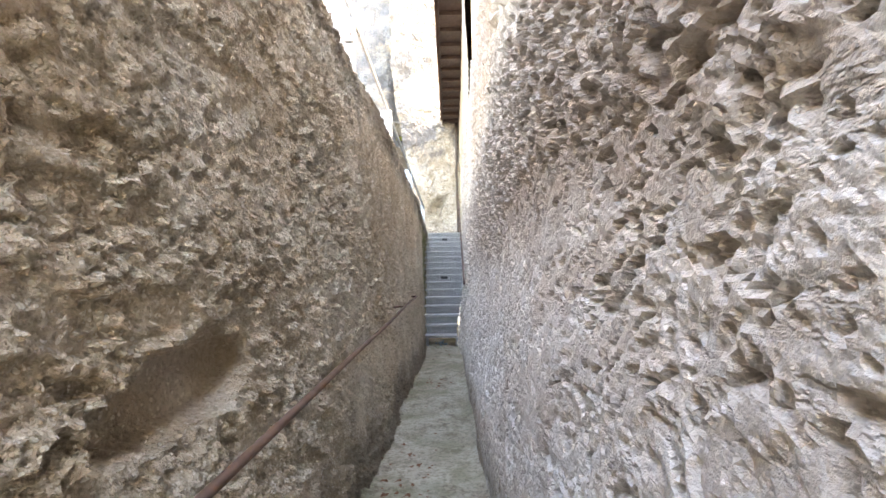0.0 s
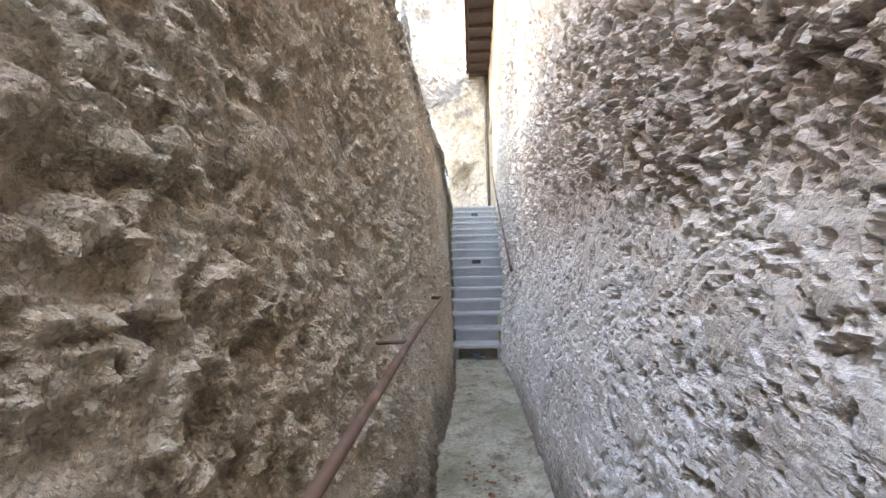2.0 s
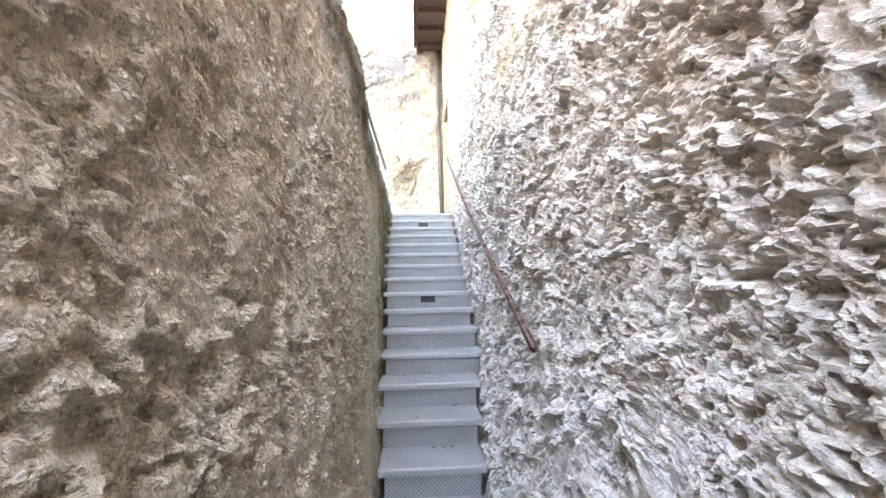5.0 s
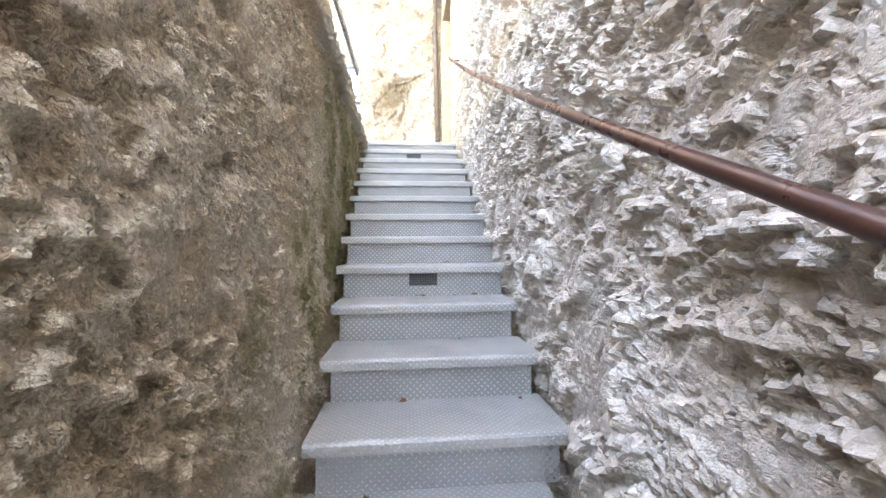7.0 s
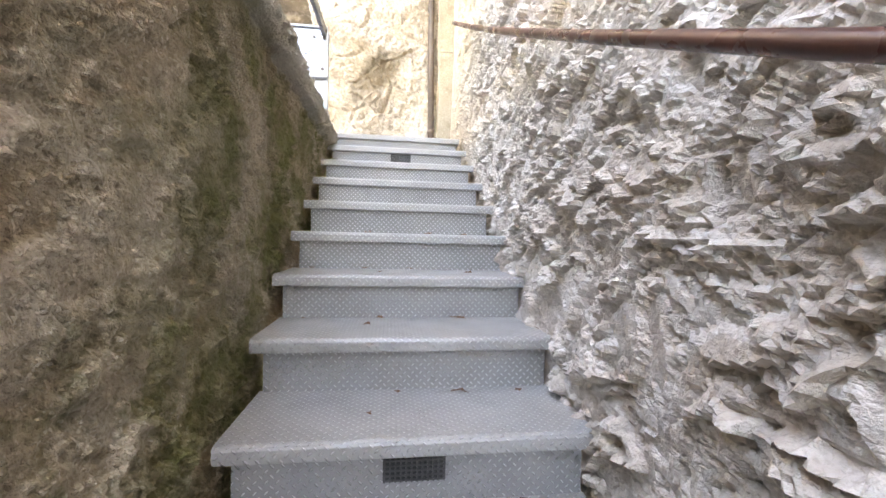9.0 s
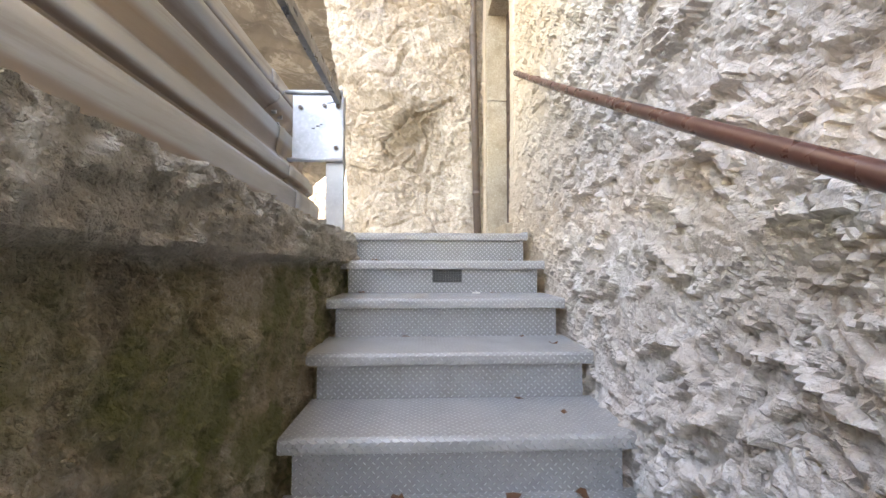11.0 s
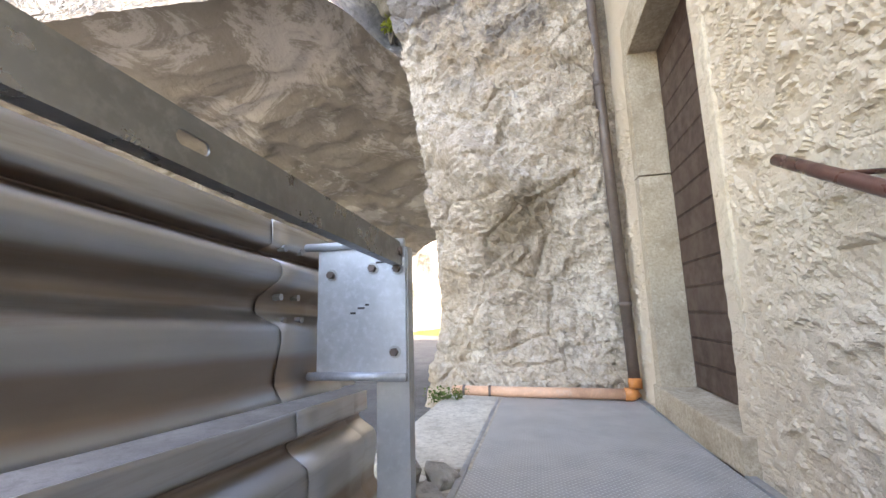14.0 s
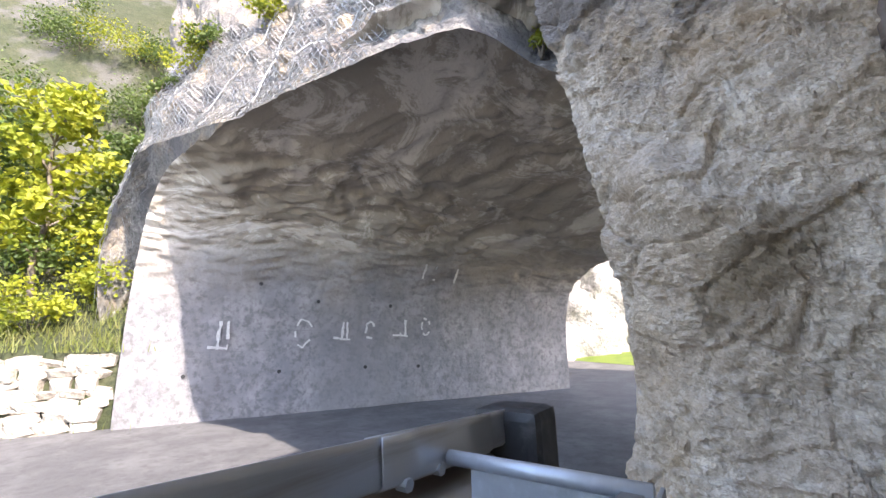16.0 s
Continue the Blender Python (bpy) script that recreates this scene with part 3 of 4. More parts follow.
def nosed_plate(x0, x1, y0, y1, z, drop=0.042, lip=0.012):
    """A tread with rounded, folded front edge."""
    prof = [(y1, z), (y0 + 0.012, z), (y0 + 0.004, z - 0.004), (y0, z - 0.012), (y0, z - drop), (y0 + 0.004, z - drop - 0.003), (y0 + 0.02, z - drop - 0.003)]
    back = [(y0 + 0.02, z - drop + 0.003), (y0 + 0.007, z - drop + 0.003), (y0 + 0.007, z - 0.014), (y0 + 0.014, z - 0.007), (y1, z - 0.007)]
    bm = bmesh.new()
    loop = prof + back
    rows = [[bm.verts.new((x, y, h)) for y, h in loop] for x in (x0, x1)]
    n = len(loop)
    for k in range(n):
        bm.faces.new((rows[0][k], rows[0][(k + 1) % n], rows[1][(k + 1) % n], rows[1][k]))
    bm.faces.new(rows[0])
    bm.faces.new(rows[1])
    return bm


def vent(x, y, z, parent):
    """A small black grille: a frame of bars over a dark plate that paints the hollow's shade."""
    g = part("vent", box(x - 0.078, x + 0.078, y - 0.0005, y + 0.0025, z - 0.034, z + 0.034), M_DARK, parent, "black grille vent in the riser")
    for k in range(12):
        bx = x - 0.074 + 0.148 * k / 11
        part("bar", box(bx - 0.0022, bx + 0.0022, y - 0.006, y, z - 0.034, z + 0.034), M_VENT, g)
    for k in range(6):
        bz = z - 0.031 + 0.062 * k / 5
        part("bar", box(x - 0.078, x + 0.078, y - 0.0045, y - 0.0005, bz - 0.002, bz + 0.002), M_VENT, g)
    return g


for k in range(1, 17):
    x0, x1, y0, z = STEP_L[k - 1], STEP_R[k - 1], (k - 1) * RUN, k * RISE
    if k < 16:
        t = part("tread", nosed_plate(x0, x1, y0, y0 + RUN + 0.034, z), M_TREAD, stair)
    if k > 1:
        part("riser", box(x0 + 0.035, x1 - 0.035, y0 + 0.024, y0 + 0.03, z - RISE - 0.006, z - 0.008), M_PLATE, stair)
    if k in (8, 15):
        vent(0.015, y0 + 0.0235, z - 0.08, stair)
for s in (-1, 1):
    bm = bmesh.new()
    xa = -0.30 if s < 0 else 0.235
    side = [(0.03, -0.02), (0.12, -0.02), (0.12, 0.0), (4.78, 2.38), (4.78, 2.54), (0.25, 0.11), (0.03, 0.11)]
    va = [[bm.verts.new((xa + dx + (0.0 if i < 3 or i > 4 else (-0.2 if s < 0 else 0.25)), y, z)) for i, (y, z) in enumerate(side)] for dx in (0, 0.008)]
    bm.faces.new(va[0])
    bm.faces.new(va[1])
    for i in range(len(side)):
        bm.faces.new((va[0][i], va[0][(i + 1) % 7], va[1][(i + 1) % 7], va[1][i]))
    part("stringer", bm, M_STEEL, stair)
    part("foot", box(xa - 0.005, xa + 0.045, 0.03, 0.075, -0.02, 0.128), M_STEEL, stair, bevel=0.003)

landing = empty("landing", (0, 5, LAND_Z), "grey tread-plate landing at the stair head", "landing")
landing.location = (0, 0, 0)


def falling(bm):
    """The landing and what lies on it drop towards the rock."""
    for v in bm.verts:
        v.co.z -= LAND_FALL * max(0.0, v.co.y - 15 * RUN)
    return bm


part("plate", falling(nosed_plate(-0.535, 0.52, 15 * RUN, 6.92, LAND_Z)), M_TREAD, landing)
part("edge_strip", falling(box(0.5, 0.535, 15 * RUN + 0.05, 6.92, LAND_Z - 0.03, LAND_Z + 0.012)), M_STEEL, landing, bevel=0.003)
part("edge_strip", falling(box(-0.54, -0.515, 15 * RUN + 0.05, 6.92, LAND_Z - 0.04, LAND_Z + 0.006)), M_STEEL, landing, bevel=0.002)
pad = link("concrete_pad", falling(box(-0.97, -0.50, 5.22, 7.35, ROAD_Z - 0.1, LAND_Z + 0.004)), M_CONC, bevel=0.015)
tagged(pad, "pale concrete pad beside the steel landing", "slab", kind="structure")

# ---- rails ----

handrail = empty("handrail", (0, 0, 0), "brown painted steel handrail on the rubble wall", "handrail")


def rail_at(f):
    """The rail climbs a little more steeply towards its top."""
    y = -0.42 + 5.15 * f
    return Vector((0.40 + 0.012 * y, y, 1.291 + 0.4697 * y + 0.0098 * y * y))


part("rail", tube([rail_at(k / 30) for k in range(31)], 0.017, 18), M_BROWN, handrail, shade=True)
for f in (0.16, 0.97):
    p = rail_at(f)
    part("bracket", tube([p, p + Vector((0.06, 0, -0.01)), p + Vector((0.16, 0, -0.012))], 0.007, 8), M_BROWN, handrail, shade=True)

pipe_rail = empty("low_rail", (0, 0, 0), "thin rusty pipe rail along the retaining wall", "handrail")
pts = [(-0.245 + 0.004 * math.sin(y * 2), y, 0.66 + 0.062 * (y + 7.0) + 0.004 * math.sin(y * 3)) for y in np.arange(-9.2, -2.6, 0.15)]
part("rail", tube([(-0.30, *pts[0][1:])] + pts + [(-0.30, pts[-1][1] + 0.04, pts[-1][2])], 0.0105, 12), M_RUST, pipe_rail, shade=True)
for y in (-8.1, -3.9):
    z = 0.66 + 0.062 * (y + 7.0)
    part("bracket", tube([(-0.245, y, z), (-0.36, y, z - 0.005)], 0.007, 8), M_RUST, pipe_rail)

# ---- guardrail ----

guard = empty("guardrail", (0, 0, 0), "weathered galvanised double W-beam road guardrail", "guardrail")


FALL, DRIFT = 0.060, 0.030      # the rail follows the road: metres down and sideways for each metre


def beam_mesh(outline, x, zc, y0, y1, sag, n=40):
    """A pressed beam: (depth, height) outline swept along the wall, sagging by sag a metre."""
    prof = []
    for (d0, h0), (d1, h1) in zip(outline, outline[1:]):
        for k in range(5):
            f = k / 5
            f = f * f * (3 - 2 * f)
            prof.append((x + d0 + (d1 - d0) * f, zc + h0 + (h1 - h0) * k / 5))
    prof.append((x + outline[-1][0], zc + outline[-1][1]))
    bm = ribbon(prof, y0, y1, 0.004, n)
    for v in bm.verts:
        v.co.x += DRIFT * (v.co.y - 4.0)
        v.co.z -= sag * (v.co.y - 4.0)
    return bm


UPPER = [(0.0, 0.235), (0.004, 0.165), (-0.045, 0.145), (0.038, 0.095), (0.040, 0.072), (-0.045, -0.005), (-0.045, -0.03), (0.042, -0.085), (0.044, -0.11), (0.025, -0.225), (0.052, -0.279)]
LOWER = [(0.0, 0.20), (0.002, 0.14), (-0.03, 0.12), (-0.03, 0.11), (0.038, 0.05), (0.040, 0.025), (0.028, -0.09), (0.066, -0.151)]
BEAMS = ((UPPER, -0.970, 3.425), (LOWER, -0.872, 2.925))
for outline, bx, zc in BEAMS:
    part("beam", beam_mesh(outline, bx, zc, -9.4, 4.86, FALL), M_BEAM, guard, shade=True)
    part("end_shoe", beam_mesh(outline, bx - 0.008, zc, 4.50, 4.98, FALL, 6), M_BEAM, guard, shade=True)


def slotted_rail(y0, y1, z0, z1, x, holes):
    """A channel whose web has oval holes right through it."""
    bm = bmesh.new()
    cuts = sorted(holes)
    edges = [y0] + [v for c in cuts for v in (c - 0.06, c + 0.06)] + [y1]
    for k in range(0, len(edges), 2):
        box(x - 0.004, x, edges[k], edges[k + 1], z0, z1, bm)
    zm = (z0 + z1) / 2
    for c in cuts:
        n = 24
        inner, outer = [], []
        for k in range(n):
            a = 2 * math.pi * k / n
            ca, sa = math.cos(a), math.sin(a)
            inner.append((c + (0.016 if ca > 0 else -0.016) + 0.010 * ca, zm + 0.010 * sa))
            m = max(abs(ca) / 0.06, abs(sa) / ((z1 - z0) / 2))
            outer.append((c + ca / m, zm + sa / m))
        corner = math.atan2((z1 - z0) / 2, 0.06)
        for a, cy, cz in ((corner, 0.06, z1), (math.pi - corner, -0.06, z1), (math.pi + corner, -0.06, z0), (2 * math.pi - corner, 0.06, z0)):
            outer[round(a * n / (2 * math.pi)) % n] = (c + cy, cz)
        f = [[[bm.verts.new((xx, py, pz)) for py, pz in ring] for ring in (inner, outer)] for xx in (x, x - 0.004)]
        for k in range(n):
            q = (k + 1) % n
            bm.faces.new((f[0][0][k], f[0][0][q], f[0][1][q], f[0][1][k]))
            bm.faces.new((f[1][0][k], f[1][0][q], f[1][1][q], f[1][1][k]))
            bm.faces.new((f[0][0][k], f[0][0][q], f[1][0][q], f[1][0][k]))
    for za, zb in ((z0 - 0.004, z0), (z1, z1 + 0.004)):
        box(x - 0.03, x, y0, y1, za, zb, bm)
    bmesh.ops.remove_doubles(bm, verts=bm.verts, dist=1e-5)
    return bm


def leaning(bm):
    """Lay a straight rail along the guardrail's fall and drift."""
    for v in bm.verts:
        v.co.x += DRIFT * (v.co.y - 4.0)
        v.co.z -= 0.052 * (v.co.y - 4.0)
    return bm


part("back_rail", leaning(slotted_rail(-9.4, 4.70, 3.532, 3.596, -0.625, (3.914, 1.9, -0.1, -2.1))), M_CAP, guard)
for y in (4.70, 1.6, -1.1, -3.4, -6.1):
    dx, dz = DRIFT * (y - 4.0), -FALL * (y - 4.0)
    x0, x1, zt = -0.715 + dx, -0.612 + dx, 3.605 + dz
    bm = bmesh.new()
    loop = [(x0, y + 0.05), (x0, y), (x1, y), (x1, y + 0.05), (x1 - 0.006, y + 0.05), (x1 - 0.006, y + 0.006), (x0 + 0.006, y + 0.006), (x0 + 0.006, y + 0.05)]
    va = [[bm.verts.new((px, py, z)) for px, py in loop] for z in (2.70, zt - 0.01)]
    for i in range(8):
        bm.faces.new((va[0][i], va[0][(i + 1) % 8], va[1][(i + 1) % 8], va[1][i]))
    bm.faces.new(va[0])
    bm.faces.new(va[1])
    part("post", bm, M_STEEL, guard)
    sp = part("spacer", box(x0 - 0.195, x1 - 0.005, y - 0.012, y - 0.006, zt - 0.40, zt + 0.002), M_ZINC, guard, "bright zinc spacer plate with bolts")
    for h in (zt + 0.002, zt - 0.402):
        part("flange", tube([(x0 - 0.235, y - 0.02, h), (x1 - 0.004, y - 0.02, h)], 0.013, 10), M_ZINC, sp, shade=True)
    for bx, bz in ((-0.04, -0.33), (-0.03, -0.08), (-0.11, -0.075), (-0.25, -0.09)):
        part("bolt", tube([(x1 + bx, y - 0.012, zt + bz), (x1 + bx, y - 0.030, zt + bz)], 0.012, 6), M_PIPE, sp)
        part("washer", tube([(x1 + bx, y - 0.011, zt + bz), (x1 + bx, y - 0.015, zt + bz)], 0.019, 14), M_STEEL, sp)
    # plain dark bars stand in for unreadable scribbled marks
    for mx, mz, ml in ((-0.16, -0.20, 0.022), (-0.185, -0.215, 0.018), (-0.135, -0.19, 0.012), (-0.10, -0.06, 0.030), (-0.07, -0.055, 0.016)):
        part("scribble_bar", box(x1 + mx, x1 + mx + ml, y - 0.0145, y - 0.0115, zt + mz, zt + mz + 0.006), M_DARK, sp)
    part("base_plate", box(x0 - 0.05, x1 + 0.055, y - 0.09, y + 0.11, 2.690, 2.704), M_STEEL, guard)
    for bx, by in ((x1 + 0.035, y - 0.06), (x0 - 0.03, y - 0.06), (x1 + 0.035, y + 0.08)):
        part("anchor_bolt", tube([(bx, by, 2.70), (bx, by, 2.728)], 0.011, 6), M_PIPE, guard)
part("bumper", box(-1.03, -0.862, 4.93, 5.07, 3.40, 3.606), M_BLACK, guard, "black rubber block on the guardrail end", bevel=0.025)
for outline, bx, zc in BEAMS:
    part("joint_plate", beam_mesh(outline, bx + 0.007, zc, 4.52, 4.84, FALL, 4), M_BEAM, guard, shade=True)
for bx, h in ((-0.935, 3.585), (-0.945, 3.44), (-0.93, 3.37), (-0.93, 3.22), (-0.83, 2.93), (-0.84, 2.82)):
    for y in (4.57, 4.66):
        part("bolt", tube([(bx - 0.02, y, h - FALL * 0.6), (bx + 0.004, y, h - FALL * 0.6)], 0.011, 6), M_STEEL, guard)
part("post_bolt", tube([(-0.600, 4.665, 3.535), (-0.616, 4.665, 3.535)], 0.014, 8), M_PIPE, guard)

# ---- pipes by the rock ----

down = empty("downpipe", (0, 0, 0), "brown downpipe fixed in the corner of rock and wall", "pipe")
part("pipe", tube([(0.46, 7.0, 9.0), (0.455, 6.99, 5.3), (0.495, 6.90, 2.74)], 0.043, 16), M_PIPE, down, shade=True)
for z in (3.37, 5.27, 7.2):
    px, py = 0.485 - 0.0155 * (min(z, 5.3) - 3.37), 6.922 + 0.0352 * (min(z, 5.3) - 3.37)
    part("collar", tube([(px, py, z - 0.02), (px, py, z + 0.02)], 0.049, 16), M_PIPE, down, shade=True)
drain = empty("drain_pipe", (0, 0, 0), "faded orange plastic drain pipe lying along the rock foot", "pipe")
part("pipe", tube([(0.43, 6.87, 2.704), (-0.2, 6.92, 2.700), (-0.93, 7.02, 2.690)], 0.041, 16), M_SALMON, drain, shade=True)
part("elbow", tube([(0.495, 6.90, 2.815), (0.495, 6.89, 2.745), (0.485, 6.88, 2.715), (0.465, 6.87, 2.705), (0.41, 6.87, 2.704)], 0.049, 16), M_ORANGE, drain, "bright orange plastic elbow", shade=True)
for x, y in ((-0.60, 6.972), (-0.82, 7.003)):
    part("clip", tube([(x, y, 2.694), (x - 0.02, y, 2.694)], 0.047, 14), M_PIPE, drain)

# ---- door in the house wall ----

door = empty("door_1", (0, 0, 0), "closed brown boarded door in a cut-stone frame", "door")
tagged(door, kind="structure")
J0, J1, ZB, ZT = 5.38, 6.30, 2.86, 5.09
XD = 0.715
for k in range(15):
    z0 = ZB + k * (ZT - ZB) / 15
    part("board", box(XD, XD + 0.03, J0 - 0.05, J1 + 0.05, z0 + 0.006, z0 + (ZT - ZB) / 15 - 0.006), M_DOOR, door, bevel=0.004)
for k in range(1, 15):
    z0 = ZB + k * (ZT - ZB) / 15
    part("bead", box(XD + 0.002, XD + 0.02, J0 - 0.05, J1 + 0.05, z0 - 0.003, z0 + 0.003), M_DOOR, door)
part("backing", box(XD + 0.012, XD + 0.05, J0 - 0.05, J1 + 0.05, ZB, ZT), M_DOOR, door)
for z0, z1 in ((2.84, 4.2), (4.206, 5.09)):
    part("jamb", box(0.515, XD + 0.002, J1, J1 + 0.11, z0, z1), M_JAMB, door, "cream cut-stone door jamb", bevel=0.008)
part("jamb", box(0.555, XD + 0.002, J0 - 0.12, J0, 2.84, 5.09), M_PLASTER, door, bevel=0.01)
part("lintel", box(0.525, XD + 0.03, J0 - 0.15, J1 + 0.13, 5.092, 5.36), M_JAMB, door, "cream stone lintel", bevel=0.01)
part("sill", box(0.50, XD + 0.03, J0 - 0.10, J1 + 0.12, 2.70, 2.858), M_JAMB, door, "pale stone door sill", bevel=0.01)

# ---- house above ----

house = empty("house", (0, 0, 0), "cream plastered house with brown wooden eave", "house")
part("upper_wall", box(0.56, 0.9, -1.2, 7.3, 7.38, 7.9), M_PLASTER, house)
part("inner_wall", box(0.85, 1.0, -1.2, 7.3, -0.3, 8.0), M_PLASTER, house)
part("end_wall", box(0.58, 6.0, -1.2, -1.0, -0.3, 7.3), M_PLASTER, house)
# unseen wall added behind the rubble, its height set for the alley's light
part("unseen_side_wall", box(0.75, 1.0, -9.5, -1.2, -0.3, 4.05), M_PLASTER, house)
# unseen wall, added to keep light from behind off the risers
part("unseen_end_wall", box(-0.9, 1.0, -12.2, -12.0, -0.3, 3.2), M_PLASTER, house)
eave = part("eave", box(0.0, 0.9, -1.4, 7.25, 7.16, 7.20), M_DOOR, house, "brown boarded eave")
part("fascia", box(-0.03, 0.0, -1.4, 7.25, 7.08, 7.28), M_DOOR, house)
for k in range(16):
    y = -1.3 + k * 0.57
    if y < 7.2:
        part("rafter", box(0.0, 0.6, y - 0.04, y + 0.04, 7.07, 7.16), M_DOOR, house)
bm = bmesh.new()
v = [bm.verts.new(p) for p in ((-0.1, -1.5, 7.25), (-0.1, 7.3, 7.25), (6, 7.3, 10.6), (6, -1.5, 10.6), (-0.1, -1.5, 7.33), (-0.1, 7.3, 7.33), (6, 7.3, 10.7), (6, -1.5, 10.7))]
for q in ((0, 1, 2, 3), (4, 5, 6, 7), (0, 1, 5, 4), (1, 2, 6, 5), (2, 3, 7, 6), (3, 0, 4, 7)):
    bm.faces.new([v[i] for i in q])
part("roof", bm, M_RUST, house)

# ---- rock: pillar, tunnel, cliff ----

# pillar: from the wall corner across to the tunnel mouth, turning into the tunnel
zp = np.concatenate([np.arange(2.5, 7.2, 0.016), np.arange(7.2, 13.0, 0.06)])
EDGE_Z = [2.5, 3.1, 3.75, 4.2, 4.6, 5.0, 5.5, 6.3, 6.95, 8.0, 10.0]
EDGE_X = [-1.2, -1.13, -1.09, -1.08, -1.11, -1.15, -1.28, -1.43, -1.57, -1.8, -2.0]
s = np.concatenate([np.arange(0.0, 1.0, 0.0085), 1 + np.arange(0.0, 0.6, 0.015), 1.6 + np.arange(0.0, 4.0, 0.08)])
Sx, Zp = np.meshgrid(s, zp, indexing="ij")
ex = np.interp(Zp, EDGE_Z, EDGE_X)
xw = 0.62
front = np.clip(Sx, 0, 1)
past = np.clip(Sx - 1, 0, None)
Xp = xw + (ex - xw) * front + past * 0.537
Yp = 7.07 + 0.25 * front ** 6 + past * 0.843 * 1.0 + 0.05 * (Zp - 4) * 0
P = np.stack([Xp, Yp, Zp], -1)
f1, f2, own, way = cells(P * (1.5, 1.5, 2.2) + 0.2 * fbm(P * 2, 2, 3)[..., None], 5)
bulge = np.exp(-(((Xp + 0.45) * 0.8 + (Zp - 4.35) * 0.55) / 0.22) ** 2) * np.exp(-((Zp - 4.4 + 0.3 * Xp) / 0.45) ** 2)
under = np.exp(-(((Xp + 0.15) * 0.8 + (Zp - 4.0) * 0.55) / 0.18) ** 2) * np.exp(-((Zp - 3.95) / 0.4) ** 2)
warp = P + 0.1 * fbm(P * 2.5, 3, 92)[..., None]
k1, k2, kown, kway = cells(warp * (4.0, 4.0, 5.5), 35)
ridge = 1 - np.abs(fbm(warp * (2.2, 2.2, 1.5), 4, 96, 0.55))
rel = 0.09 * fbm(P * 0.9, 3, 91) + 0.05 * ridge + 0.018 * fbm(warp * 6, 4, 99, 0.65) + 0.010 * fbm(P * 26, 2, 98)
rel += 0.055 * own * smooth(0.0, 0.10, f2 - f1) + 0.04 * (kown > 0.5) * smooth(0, 0.15, k2 - k1) * (0.6 + kway[..., 2]) + 0.32 * bulge - 0.18 * under
fade = smooth(0.0, 0.12, Sx)
Yp = Yp - (rel - 0.05) * np.where(Sx <= 1, fade, np.clip(1 - past, 0.2, 1)) - 0.03 * fade
Xp = Xp - rel * smooth(0.8, 1.1, Sx) * 0.6
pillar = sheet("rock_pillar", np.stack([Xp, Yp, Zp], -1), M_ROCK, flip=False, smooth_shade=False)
tagged(pillar, "pale ochre limestone pillar beside the tunnel mouth", "rock", kind="structure")

# tunnel bore, along a heading of 32.5 degrees, and its oblique mouth
HU, HN = np.array((0.537, 0.843)), np.array((-0.843, 0.537))
BASE = np.array((-10.56, 7.63))
a = np.linspace(0, 1, 260)


def bore(a, d, shrink):
    """Across: a from the left foot over the crown to the right foot; d metres along from the mouth."""
    w = 8.9 * (0.5 + 0.5 * shrink)
    h = 5.6 * shrink
    t = a * math.pi
    belly = np.sin(np.clip(d, 0, 1) * math.pi) ** 0.7
    k = 0.34 + 0.10 * d + 0.16 * belly
    lateral = w / 2 * (1 - np.sign(np.cos(t)) * np.abs(np.cos(t)) ** k)
    up = h * np.abs(np.sin(t)) ** (0.5 + 0.12 * belly)
    return lateral, up


d = np.concatenate([np.linspace(0, 1, 150)])
A, D = np.meshgrid(a, d, indexing="ij")
shr = 1.0 - 0.36 * D
lat, up = bore(A, D, shr)
# start of each line at the mouth plane y = 7.3, end at 10.6 m
start = (7.25 - (BASE[1] - HN[1] * lat)) / HU[1]
start = np.where(A < 0.5, np.maximum(start, -1.2), start)
along = start + (10.9 - start) * D
Xb = BASE[0] - HN[0] * lat + HU[0] * along
Yb = BASE[1] - HN[1] * lat + HU[1] * along
Zb = ROAD_Z - 0.05 + up
P = np.stack([Xb, Yb, Zb], -1)
rough = smooth(3.8, 6.6, Zb)
r = (0.10 * fbm(P * 0.8, 4, 41, 0.6) + 0.10 * fbm(P * (1.6, 1.6, 5.0) + 0.5 * fbm(P * 0.7, 2, 46)[..., None], 4, 45, 0.6)) * rough + 0.02 * fbm(P * 2.0, 4, 47)
Xb, Yb, Zb = Xb + r * HN[0] * -np.cos(A * math.pi), Yb + r * HN[1] * -np.cos(A * math.pi), Zb - r * np.sin(A * math.pi)
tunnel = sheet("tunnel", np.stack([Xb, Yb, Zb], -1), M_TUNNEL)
tagged(tunnel, "grey sprayed-concrete road tunnel through the rock", "tunnel", kind="structure")

# cliff above the mouth: a sheet rising and leaning back from the lip
lipx = [-40, -22, -13.2, -12.2, -10.9, -8.2, -6.4, -4.6, -3.2, -2.1, -1.6, 0.7, 8, 40]
lipz = [1.9, 1.9, 1.9, 6.0, 7.9, 7.66, 7.35, 7.15, 7.1, 6.85, 6.4, 6.0, 6.0, 6.0]
cx = np.concatenate([np.arange(-40, -14, 0.6), np.arange(-14, 1.5, 0.06), np.arange(1.5, 40, 0.8)])
cu = np.concatenate([np.linspace(0, 3, 45), np.linspace(3.2, 40, 70)])
Xc, U = np.meshgrid(cx, cu, indexing="ij")
z0 = np.interp(Xc, lipx, lipz)
lean = 0.42 - 0.27 * smooth(-4, -9, Xc) - 0.3 * smooth(-2.5, -1.0, Xc)
Zc = z0 + U
Yc = 7.15 + U * lean + np.clip(-12.4 - Xc, 0, None) * 0.9 + 0.6 * smooth(-2.4, -1.8, Xc) - 0.1
